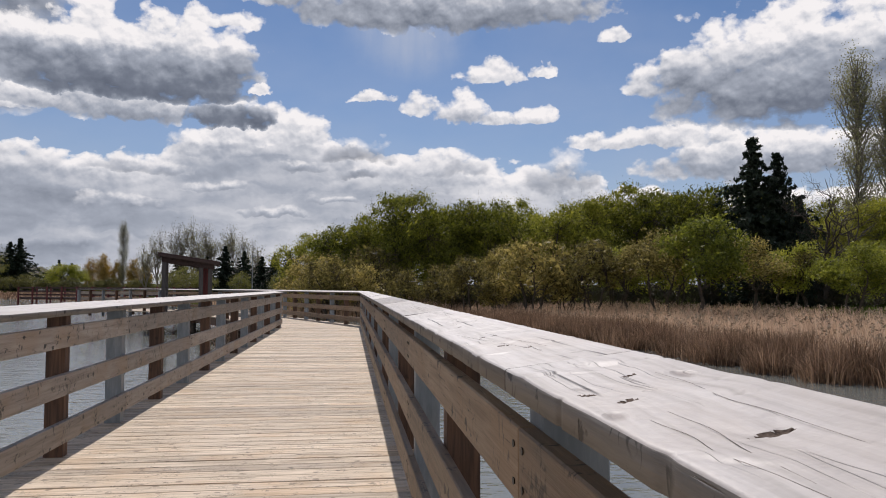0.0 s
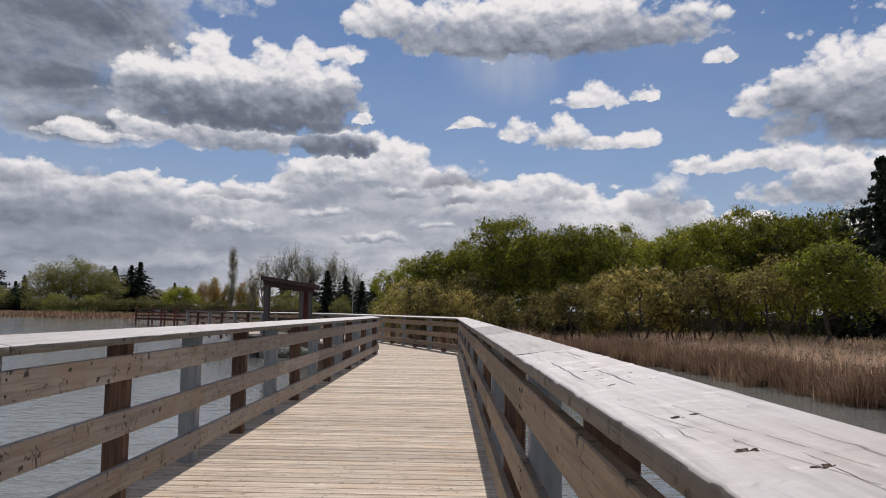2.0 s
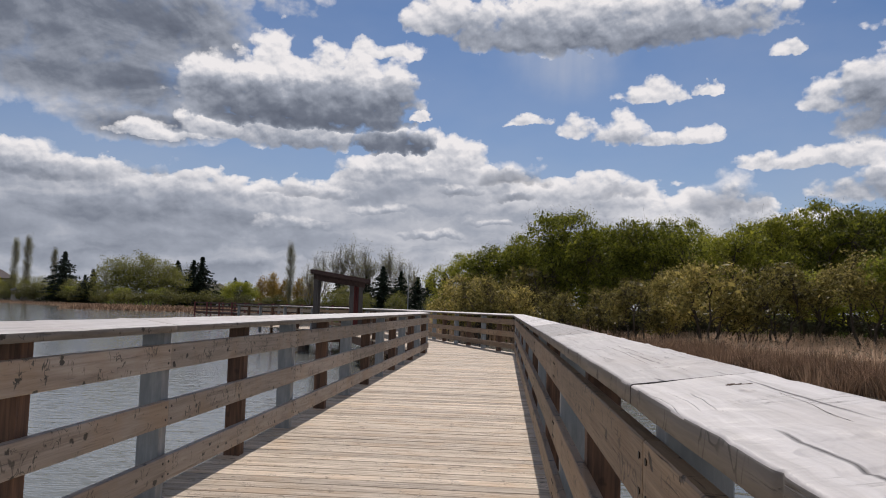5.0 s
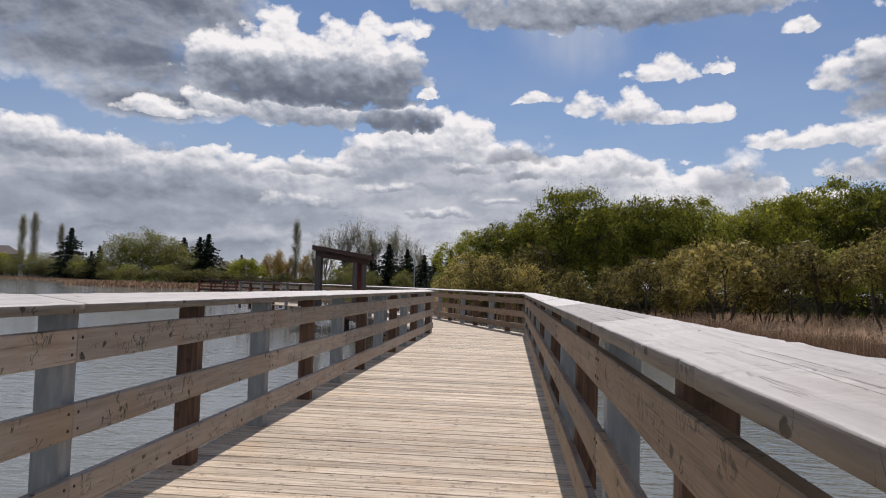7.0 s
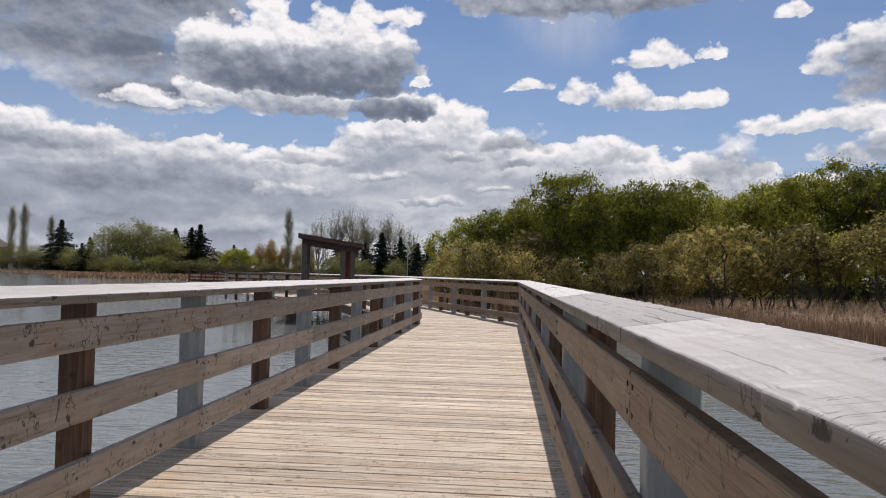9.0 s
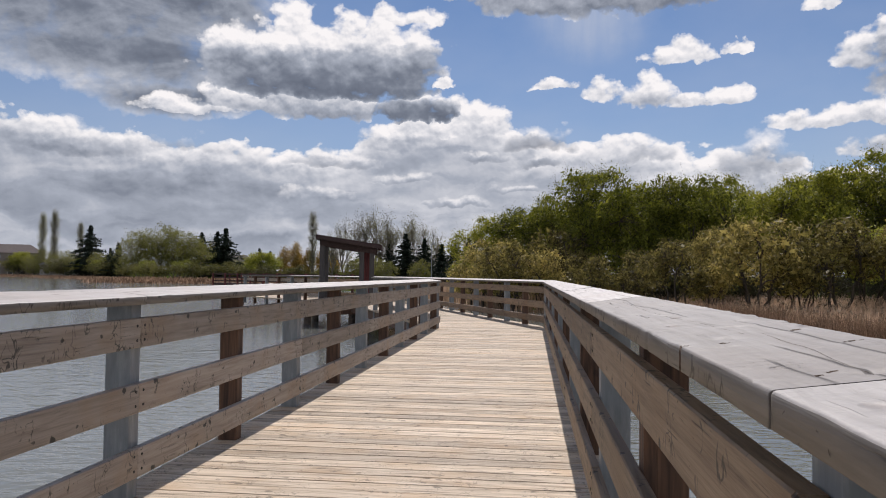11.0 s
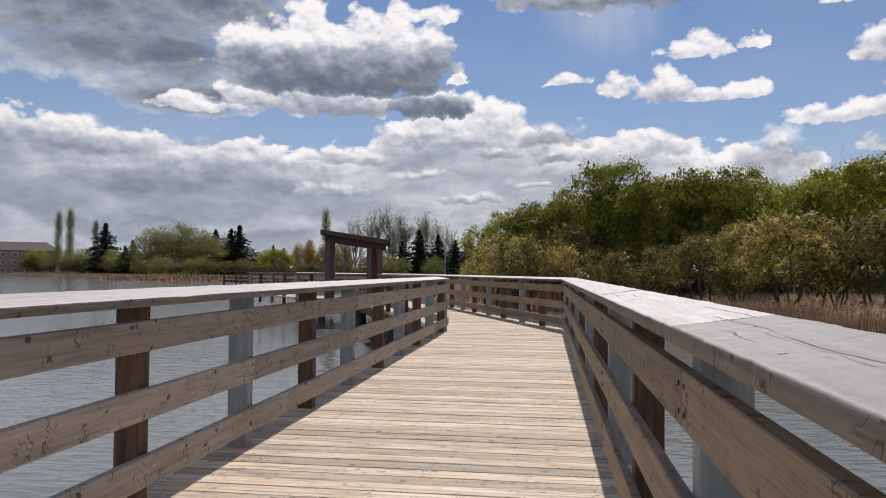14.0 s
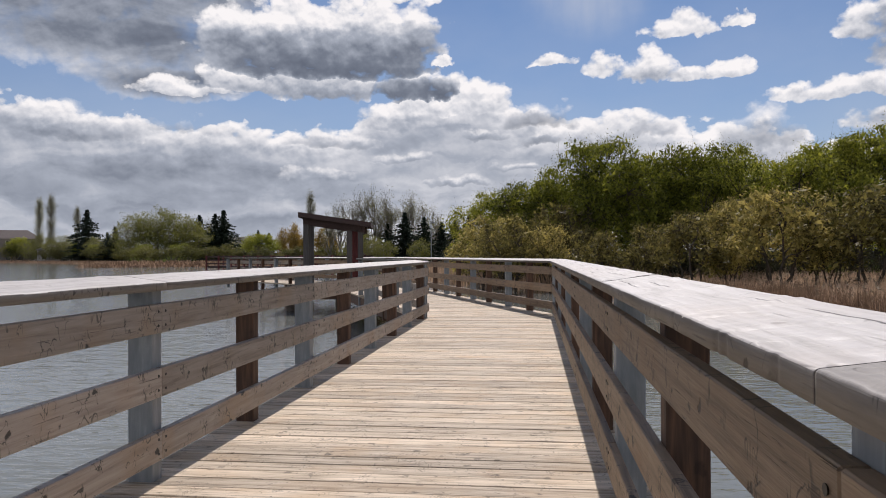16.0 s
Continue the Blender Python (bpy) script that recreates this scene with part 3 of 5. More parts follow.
def shore_distance(x, y):
    """Metres from the shore: positive on land, negative over the lake."""
    px = np.array([p[0] for p in SHORE], float)
    py = np.array([p[1] for p in SHORE], float)
    best = np.full(x.shape, 1e9)
    inside = np.zeros(x.shape, bool)
    for i in range(len(px)):
        ax, ay, bx, by = px[i - 1], py[i - 1], px[i], py[i]
        dx, dy = bx - ax, by - ay
        t = np.clip(((x - ax) * dx + (y - ay) * dy) / (dx * dx + dy * dy), 0, 1)
        best = np.minimum(best, np.hypot(x - ax - t * dx, y - ay - t * dy))
        cross = ((ay > y) != (by > y)) & (x < (bx - ax) * (y - ay) / (by - ay + 1e-12) + ax)
        inside ^= cross
    return np.where(inside, -best, best)


def ground_height(x, y):
    x, y = np.asarray(x, float), np.asarray(y, float)
    d = shore_distance(x, y)
    wig = 0.35 * np.sin(x * 0.9 + 1.3 * np.sin(y * 0.4)) + 0.35 * np.sin(y * 0.7 + x * 0.3)
    z = np.where(d > 0, WATER - 0.05 + 0.9 * (1 - np.exp(-np.maximum(d, 0) / 16)), WATER - 0.05 - 1.2 * (1 - np.exp(np.minimum(d, 0) / 4)))
    return z + 0.06 * wig + np.where(d > 60, (d - 60) * 0.004, 0)


def gz(x, y):
    return float(ground_height(np.array([x]), np.array([y]))[0])


def build_ground():
    na, radii = 180, np.concatenate([np.linspace(2, 90, 110), np.geomspace(92, 3500, 50)])
    a = np.linspace(0, 2 * np.pi, na, endpoint=False)
    X = 4 + radii[:, None] * np.sin(a)[None]
    Y = 28 + radii[:, None] * np.cos(a)[None]
    V = np.stack([X, Y, ground_height(X, Y)], 2).reshape(-1, 3)
    V = np.vstack([V, [[4, 28, gz(4, 28)]]])
    idx = []
    for i in range(len(radii) - 1):
        for j in range(na):
            k = (j + 1) % na
            idx += [i * na + j, i * na + k, (i + 1) * na + k, (i + 1) * na + j]
    me = raw_mesh("ground", V, 4, idx)
    me.polygons.foreach_set("use_smooth", [True] * len(me.polygons))
    ob = mesh_object("ground", me, MAT_GROUND)
    me.flip_normals()
    tagged(ob, "spring meadow and shore of green and brown grass", "ground", kind="structure")
    bm = bmesh.new()
    vs = [bm.verts.new((x, y, WATER)) for x, y in ((-430, -190), (60, -190), (60, 300), (-430, 300))]
    bm.faces.new(vs)
    tagged(part("water", bm, MAT_WATER), "grey-blue lake water with small wind ripples", "water", kind="structure")


build_ground()

# ---------------------------------------------------------------- boardwalk
WIDTH, STEP = 2.187, 2.575
PLANKS = ((0.145, 0.288), (0.455, 0.600), (0.772, 0.915))
CAP_IN, CAP_OUT = 0.025, 0.23        # overhang of the cap inwards and outwards from the rail face
CAP_Z0, CAP_Z1 = 1.022, 1.055        # top of the cap at its inner and outer edge
TURN, DECK_Z = 21.5, 0.038
SEC1_A, SEC1_B = -7.0, 19.9


def plank_mesh(length):
    return box_mesh("rail_board", 0, 0.038, 0.0015, length - 0.0015, -0.0715, 0.0715, bevel=0.004)


def screw_mesh():
    bm = bmesh.new()
    bmesh.ops.create_cone(bm, cap_ends=True, segments=8, radius1=0.008, radius2=0.006, depth=0.003, matrix=Matrix.Rotation(math.pi / 2, 4, "Y"))
    return bm_mesh("screw", bm)


def cap_mesh(length, seed, n=340, cols=38, scars=()):
    """A sloping cap board with worn, rounded edges; its top is dented, and torn out at the scars:
    x, y, half length, half width, turn in radians, depth."""
    rng = np.random.default_rng(seed)
    w, T, r = CAP_IN + CAP_OUT, 0.040, 0.006
    xs = [-CAP_IN, -CAP_IN, -CAP_IN + r * 0.12, -CAP_IN + r * 0.45] + list(np.linspace(-CAP_IN + r, CAP_OUT - r, cols)) + [CAP_OUT - r * 0.45, CAP_OUT - r * 0.12, CAP_OUT, CAP_OUT]
    hs = [-1.0, -0.15, -0.07, -0.02] + [0.0] * cols + [-0.02, -0.07, -0.15, -1.0]
    m = len(xs)
    X = np.repeat(np.array(xs)[None], n + 1, 0)
    Y = np.repeat(np.linspace(0.0015, length - 0.0015, n + 1)[:, None], m, 1)
    H = np.repeat(np.array(hs)[None], n + 1, 0)
    Z, torn = np.zeros_like(X), np.zeros_like(X)
    rag = rng.normal(0, 1, X.shape)
    for _ in range(40):
        bx, by = rng.uniform(-CAP_IN, CAP_OUT), rng.uniform(0.04, length - 0.04)
        rx, ry, tilt = rng.uniform(0.006, 0.016), rng.uniform(0.018, 0.05), rng.normal(1.2, 0.5)
        u = (X - bx) * math.cos(tilt) + (Y - by) * math.sin(tilt)
        t = -(X - bx) * math.sin(tilt) + (Y - by) * math.cos(tilt)
        q = (u / rx) ** 2 + (t / ry) ** 2
        Z -= rng.uniform(0.001, 0.003) * np.exp(-q * 1.4)
        Z += rng.uniform(0.0006, 0.002) * np.exp(-((u - 2.2 * rx) / (2.5 * rx)) ** 2 - (t / (1.6 * ry)) ** 2)
    for _ in range(22):
        bx, by, br = rng.uniform(-CAP_IN, CAP_OUT), rng.uniform(0, length), rng.uniform(0.03, 0.08)
        Z += rng.uniform(-0.0032, 0.0032) * np.exp(-((X - bx) / br) ** 2 - ((Y - by) / br) ** 2)
    for bx, by, half, wide, tilt, depth in scars:
        t = (X - bx) * math.cos(tilt) + (Y - by) * math.sin(tilt)
        u = -(X - bx) * math.sin(tilt) + (Y - by) * math.cos(tilt)
        u = u + 0.25 * wide * np.sin(t / half * 4.0 + bx * 90)
        q = (u / (0.8 * wide)) ** 2 + (t / (0.8 * half)) ** 2 + 0.16 * rag
        bowl = np.clip(1.0 - q, 0, 1)
        Z -= 0.6 * depth * np.sqrt(bowl) * (1 + 0.25 * rag * (bowl > 0.05))
        Z += 0.15 * depth * np.exp(-((np.sqrt(np.maximum(q, 0)) - 1.35) / 0.35) ** 2) * (u < 0)
        if depth > 0.0025:
            torn = np.maximum(torn, bowl)
    Z *= (H > -0.08)
    nick = np.zeros((n + 1, 1))
    for _ in range(4):
        nick += rng.uniform(0.001, 0.004) * np.exp(-((Y[:, :1] - rng.uniform(0.1, length - 0.1)) / rng.uniform(0.008, 0.02)) ** 2)
    nick += 0.0008 * np.sin(Y[:, :1] * 9 + seed) + 0.0005 * np.sin(Y[:, :1] * 23 + 2 * seed)
    X = X + np.where(np.arange(m)[None] < 5, nick, 0)
    Z = Z + CAP_Z0 + (CAP_Z1 - CAP_Z0) * (X + CAP_IN) / w + H * T
    V = np.stack([X, Y, Z], 2).reshape(-1, 3)
    faces = [[i * m + a, i * m + (a + 1) % m, (i + 1) * m + (a + 1) % m, (i + 1) * m + a] for i in range(n) for a in range(m)]
    faces += [list(range(m))[::-1], [n * m + k for k in range(m)]]
    me = bpy.data.meshes.new("cap_board")
    me.from_pydata(V.tolist(), [], faces)
    me.update()
    for mat in (MAT_CAP, MAT_CAPSIDE_SHADED, MAT_SCAR):
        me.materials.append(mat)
    torn = torn.ravel()
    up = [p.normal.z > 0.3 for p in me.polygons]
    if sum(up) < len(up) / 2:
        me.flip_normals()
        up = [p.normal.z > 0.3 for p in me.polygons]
    # faces inside torn dents, to be coloured dark for the shading there
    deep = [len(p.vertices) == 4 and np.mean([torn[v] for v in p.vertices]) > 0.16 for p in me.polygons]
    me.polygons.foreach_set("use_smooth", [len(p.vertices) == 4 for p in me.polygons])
    # steep faces get the side wood with shade in its colour
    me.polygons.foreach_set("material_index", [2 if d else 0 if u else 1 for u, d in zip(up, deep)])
    me.update()
    return me


def flip_x(me):
    me.transform(Matrix.Diagonal((-1, 1, 1, 1)))
    me.flip_normals()
    return me


PLANK, SCREW = plank_mesh(STEP), screw_mesh()
PLANK_L = flip_x(plank_mesh(STEP))
GREY_POST = box_mesh("grey_post", 0.038, 0.168, -0.045, 0.045, -0.35, 0.986, bevel=0.004)
BROWN_POST = box_mesh("brown_post", 0.038, 0.160, -0.045, 0.045, -0.35, 0.986, bevel=0.003)
GREY_POST_L, BROWN_POST_L = flip_x(GREY_POST.copy()), flip_x(BROWN_POST.copy())
# torn places in the caps of the near rail, along the walk: x, y, half length, half width, turn, depth
SCARS = ((0.06, -1.008, 0.036, 0.011, 0.25, 0.006), (0.159, -0.709, 0.042, 0.010, 0.35, 0.0024), (0.10, -0.945, 0.030, 0.009, 0.2, 0.0022), (-0.020, -0.690, 0.022, 0.006, -0.9, 0.005),
         (0.010, -0.765, 0.022, 0.010, 0.3, 0.0045), (0.083, -0.585, 0.020, 0.005, 0.4, 0.003), (0.063, -0.02, 0.020, 0.009, 0.2, 0.006), (0.03, 0.369, 0.014, 0.012, 0.2, 0.004))
SCARS += ((0.142, 0.916, 0.020, 0.014, 0.1, 0.006), (0.032, 0.098, 0.022, 0.010, 0.1, 0.006), (0.047, 1.248, 0.014, 0.014, 0.2, 0.005), (0.062, 0.382, 0.012, 0.007, 0.1, 0.004),
          (0.085, 1.317, 0.020, 0.010, 0.1, 0.003), (0.059, 1.113, 0.018, 0.011, 0.4, 0.006), (0.041, 1.024, 0.013, 0.005, 0.2, 0.0045), (-0.017, 1.067, 0.016, 0.010, -0.5, 0.005))
SCARS += ((0.126, 1.067, 0.014, 0.005, 0.2, 0.004), (0.039, 0.883, 0.016, 0.005, 0.2, 0.0035), (0.106, 2.104, 0.030, 0.018, 0.2, 0.003), (0.166, 3.283, 0.030, 0.012, 0.4, 0.0024),
          (0.061, 2.821, 0.030, 0.013, 0.3, 0.0024), (0.033, 3.665, 0.020, 0.012, 0.2, 0.0024), (0.159, 5.38, 0.022, 0.010, 0.4, 0.0045), (0.162, 5.16, 0.024, 0.009, 0.3, 0.005))
SCARS += ((0.017, 5.289, 0.020, 0.010, 0.8, 0.005), (0.042, 4.92, 0.014, 0.006, 0.5, 0.004), (0.019, 4.90, 0.010, 0.004, 0.4, 0.003), (0.0, 4.985, 0.014, 0.006, 0.7, 0.0024),
          (-0.050, 5.304, 0.010, 0.012, 0.0, 0.007), (0.11, 6.474, 0.010, 0.009, 0.2, 0.006), (0.098, 6.235, 0.012, 0.004, 0.1, 0.004), (0.0, 6.176, 0.012, 0.004, 0.1, 0.004))
SCARS += ((0.003, 6.04, 0.012, 0.004, 0.1, 0.004), (0.002, 6.722, 0.008, 0.006, 0.0, 0.004), (0.089, 6.091, 0.012, 0.004, 0.1, 0.004), (0.114, 7.851, 0.030, 0.012, 0.6, 0.0024),
          (0.057, 7.58, 0.016, 0.004, 0.2, 0.0024), (0.03, 8.3, 0.040, 0.014, -0.6, 0.0024), (0.05, 7.945, 0.035, 0.012, 0.9, 0.0024))
RX = -0.03
J = 10.0 - 6 * STEP          # joints of the rails fall at y = 10.0 + k * STEP
FIRST_R = J - 0.02
CAPS = [cap_mesh(STEP, k) for k in range(4)]
NEAR_CAPS = {k: cap_mesh(STEP, 20 + k, 560, 50, [(x - RX, y - FIRST_R - k * STEP, *rest) for x, y, *rest in SCARS if 0 <= y - FIRST_R - k * STEP < STEP]) for k in range(1, 6)}
CAPS_L = [flip_x(cap_mesh(STEP, k + 7, 60)) for k in range(2)]


def guardrail(m, side, bays, first, label, last_bay=1.0, caps=None, grey=(), board=None, near=False):
    """A run of guard rail along its own y; its rail face is x = 0 and the posts stand outside. first: y of the first joint."""
    g = thing("guardrail", m, label, "guard rail", "boardwalk guard rails")
    right = side > 0
    for k in range(bays):
        y0 = first + k * STEP
        part_len = last_bay if k == bays - 1 else 1.0
        for z0, z1 in PLANKS:
            b = mesh_object("rail_board", PLANK if right else PLANK_L, board or MAT_RAIL, g)
            b.location = (0, y0, (z0 + z1) / 2)
            b.scale.y = part_len
            for sy in (0.035, STEP - 0.035):
                for sz in (-0.035, 0.035):
                    mesh_object("screw", SCREW, MAT_SCREW, b).location = (-0.001 if right else 0.001, sy, sz)
        p = mesh_object("grey_post", GREY_POST if right else GREY_POST_L, MAT_GREY, g, "blue-grey painted post")
        p.location = (0, y0 + 0.02, 0)
        if part_len > 0.6:
            p = mesh_object("brown_post", BROWN_POST if right else BROWN_POST_L, MAT_POST, g, "dark reddish-brown wooden post")
            p.location = (0, y0 + STEP / 2 + 0.05, 0)
    p = mesh_object("grey_post", GREY_POST if right else GREY_POST_L, MAT_GREY, g, "blue-grey painted post")
    p.location = (0, first + (bays - 1 + last_bay) * STEP - 0.05, 0)
    end = first + (bays - 1 + last_bay) * STEP
    ys = caps or [first + k * STEP for k in range(bays)] + [end]
    for k, (ya, yb) in enumerate(zip(ys, ys[1:])):
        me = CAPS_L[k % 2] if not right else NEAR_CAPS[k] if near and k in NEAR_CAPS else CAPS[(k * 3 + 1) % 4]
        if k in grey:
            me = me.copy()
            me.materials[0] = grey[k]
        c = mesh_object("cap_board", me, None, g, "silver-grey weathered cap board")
        c.location = (0, ya, 0)
        c.scale.y = (yb - ya) / STEP
    return g


RIGHT_LABEL = "weathered grey timber guard rail with brown and blue-grey posts"
RIGHT_RAIL = guardrail(pose(RX, 0, 0), 1, 10, FIRST_R, RIGHT_LABEL, (SEC1_B - FIRST_R - 9 * STEP) / STEP, None, {3: MAT_CAP_MID, 4: MAT_CAP_GREY}, MAT_RAIL_TAN_SHADED, True)
guardrail(pose(-WIDTH, 0, 0), -1, 10, J, RIGHT_LABEL, (19.33 - J - 9 * STEP) / STEP)
# second straight, turned to the left
M2 = pose(RX, SEC1_B, 0, 0, 0, TURN)
guardrail(M2, 1, 6, 0.0, RIGHT_LABEL)
M2L = pose(-WIDTH, 19.45, 0, 0, 0, TURN)
guardrail(M2L, -1, 3, 0.0, RIGHT_LABEL)


def crack(parent, x0, y0, x1, y1, seed, width=0.0004, wander=0.012):
    """A long open drying crack in the near cap, following its slope."""
    n, rng = 26, random.Random(seed)
    slope = (CAP_Z1 - CAP_Z0) / (CAP_IN + CAP_OUT)
    bm, rows = bmesh.new(), []
    for i in range(n + 1):
        t = i / n
        x = x0 + (x1 - x0) * t + wander * noise.noise((t * 3.0, seed * 3.7, 0.0)) * math.sin(math.pi * min(1, t * 1.2)) - RX
        y = y0 + (y1 - y0) * t
        h = width * (0.25 + math.sin(math.pi * t)) * rng.uniform(0.6, 1.2)
        z = CAP_Z0 + slope * (x + CAP_IN) + 0.0006
        rows.append([bm.verts.new((x + e * h, y, z + d)) for e, d in ((-1, 0.0), (0, 0.0003), (1, 0.0))])
    for a, b in zip(rows, rows[1:]):
        for k in (0, 1):
            bm.faces.new((a[k], a[k + 1], b[k + 1], b[k]))
    part("crack", bm, MAT_SCAR, parent, "dark drying crack in the cap")


for i, ends in enumerate(((0.120, -0.593, 0.096, -1.098), (-0.013, -0.887, -0.010, -1.20), (0.02, -0.86, 0.0, -1.16), (0.075, 0.05, 0.065, -0.14), (-0.017, 0.545, 0.071, -0.111), (0.05, 0.60, 0.10, -0.05),
                          (0.078, 7.40, 0.054, 6.74), (0.054, 6.74, 0.049, 6.313), (0.049, 6.313, 0.075, 5.40), (0.10, 5.38, 0.06, 4.86), (0.12, 1.95, 0.09, 1.45), (0.11, 3.6, 0.09, 2.4), (0.07, 3.5, 0.05, 2.5))):
    crack(RIGHT_RAIL, *ends, i)


def deck(name, m, y0, y1, x0, x1):
    d = thing(name, m, "sunlit pale timber deck boards laid across the walk", "deck", kind="structure")
    n = int((y1 - y0) / 0.146)
    me = box_mesh("deck_board", x0, x1, -0.0695, 0.0695, -0.038, 0, bevel=0.004)
    rng = random.Random(5)
    for k in range(n):
        b = mesh_object("deck_board", me, MAT_DECK, d)
        b.location = (rng.uniform(-0.006, 0.006), y0 + 0.073 + k * 0.146, DECK_Z + rng.uniform(-0.002, 0.002))
    bm = bmesh.new()
    for x in (x0 + 0.15, (x0 + x1) / 2, x1 - 0.15):
        box(bm, x - 0.06, x + 0.06, y0, y1, -0.30, DECK_Z - 0.041)
    part("joist", bm, MAT_POST, d, "dark timber beams under the deck")
    return d


deck("deck_1", pose(0, 0, 0), -7, 20.3, -WIDTH - 0.20, 0.20)
deck("deck_2", M2, 0.45, 15.5, -WIDTH - 0.20, 0.20)

# third straight and the platform under the shelter
M3 = M2 @ pose(0, 15.45, 0, 0, 0, 24)
guardrail(M3, 1, 4, 0.0, RIGHT_LABEL)
guardrail(M3 @ pose(-WIDTH, 2.6, 0), -1, 3, 0.0, RIGHT_LABEL)


def platform():
    d = thing("deck_3", pose(-7.9, 33.6, 0, 0, 0, 12), "timber platform of the boardwalk under the shelter", "deck", kind="structure")
    part("platform_boards", box(bmesh.new(), -1.5, 3.0, -2.2, 2.2, -0.05, -0.004), MAT_DARK, d)
    bm = bmesh.new()
    for y in (-2.0, 0.0, 2.0):
        box(bm, -1.5, 3.0, y - 0.08, y + 0.08, -0.40, -0.052)
    part("joist", bm, MAT_POST, d)
    for x in (-1.3, 0.4, 2.6):
        for y in (-1.9, 1.9):
            bm = bmesh.new()
            bmesh.ops.create_cone(bm, cap_ends=True, segments=12, radius1=0.14, radius2=0.14, depth=1.6, matrix=Matrix.Translation((x, y, -1.1)))
            part("pile", bm, MAT_BARK, d)
    d2 = thing("deck_4", M3, "timber boardwalk leading on behind the shelter", "deck", kind="structure")
    part("deck_boards", box(bmesh.new(), -WIDTH - 0.2, 0.2, 0.3, 12.5, -0.05, -0.008), MAT_DECK, d2)


platform()


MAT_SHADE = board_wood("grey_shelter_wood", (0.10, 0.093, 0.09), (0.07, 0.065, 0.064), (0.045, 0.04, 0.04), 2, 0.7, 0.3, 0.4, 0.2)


def shelter():
    s = thing("shelter", pose(-7.85, 33.5, 0, 0, 0, 10), "dark timber shelter with a low sloping roof on posts", "shelter")

    def post(x, y, w, mat, label, top):
        part("post", box(bmesh.new(), x - w / 2, x + w / 2, y - w / 2, y + w / 2, -0.004, top, bevel=0.008), mat, s, label)

    def roof_z(x):
        return 2.72 - 0.150 * (x + 1.22)

    post(-0.85, -0.75, 0.19, MAT_SHADE, "grey-stained square post", 2.34)
    post(-0.85, 0.75, 0.19, MAT_SHADE, "grey-stained square post", 2.34)
    post(0.72, -0.75, 0.19, MAT_SHADE, "grey-stained square post", 2.09)
    post(1.12, -0.75, 0.19, MAT_SHADE, "grey-stained square post", 2.03)
    post(0.72, 0.75, 0.19, MAT_SHADE, "grey-stained square post", 2.09)
    post(0.92, 0.0, 0.30, MAT_RED, "red-brown stained post", 2.05)

    def sloped(name, x0, x1, y0, y1, drop0, drop1, mat, label=""):
        bm = bmesh.new()
        vs = [bm.verts.new((x, y, roof_z(x) - d)) for x in (x0, x1) for y in (y0, y1) for d in (drop0, drop1)]
        for f in ((0, 1, 3, 2), (4, 6, 7, 5), (0, 4, 5, 1), (2, 3, 7, 6), (0, 2, 6, 4), (1, 5, 7, 3)):
            bm.faces.new([vs[i] for i in f])
        bmesh.ops.recalc_face_normals(bm, faces=bm.faces)
        part(name, bm, mat, s, label)

    for y in (-0.80, 0.0, 0.80):
        sloped("beam", -0.95, 1.28, y - 0.06, y + 0.06, 0.145, 0.40, MAT_DARK)
    for x in (-0.95, -0.4, 0.1, 0.7, 1.25):
        sloped("purlin", x - 0.05, x + 0.05, -1.1, 1.1, 0.05, 0.143, MAT_DARK)
    for k in range(11):
        y = -1.20 + k * 0.22
        sloped("roof_board", -1.03, 1.48, y, y + 0.21, 0.0, 0.048, MAT_DARK)
    sloped("fascia", -1.075, -1.032, -1.22, 1.24, 0.0, 0.20, MAT_DARK)
    for y in (-1.245, 1.225):
        sloped("fascia", -1.075, 1.52, y, y + 0.02, 0.0, 0.17, MAT_DARK)
    sloped("fascia", 1.482, 1.52, -1.22, 1.24, 0.0, 0.16, MAT_DARK)


shelter()


# ---------------------------------------------------------------- plants
def tubes(segs, sides=5):
    """Tapered tubes, one for each (p0, p1, r0, r1)."""
    V, idx = [], []
    for p0, p1, r0, r1 in segs:
        d = (p1 - p0)
        n = np.linalg.norm(d)
        if n < 1e-6:
            continue
        d = d / n
        u = np.cross(d, (0.3, 0.9, 0.2))
        u /= np.linalg.norm(u)
        w = np.cross(d, u)
        b = len(V)
        k = sides if r0 > 0.02 else 3
        for p, r in ((p0, r0), (p1, r1)):
            for i in range(k):
                a = 2 * math.pi * i / k
                V.append(p + r * (math.cos(a) * u + math.sin(a) * w))
        for i in range(k):
            j = (i + 1) % k
            idx += [b + i, b + j, b + k + j, b + k + i]
    return raw_mesh("trunk", np.array(V), 4, idx)


def limb(rng, p0, p1, r0, r1, n=4, bend=0.12, sag=0.0):
    """A wavering limb from p0 to p1 as segments."""
    pts = [p0]
    L = np.linalg.norm(p1 - p0)
    for i in range(1, n + 1):
        t = i / n
        q = p0 + (p1 - p0) * t + np.array([0, 0, sag * L * math.sin(math.pi * t)])
        if i < n:
            q = q + rng.normal(0, bend * L / n, 3)
        pts.append(q)
    rs = np.linspace(r0, r1, n + 1)
    return [(pts[i], pts[i + 1], rs[i], rs[i + 1]) for i in range(n)], pts


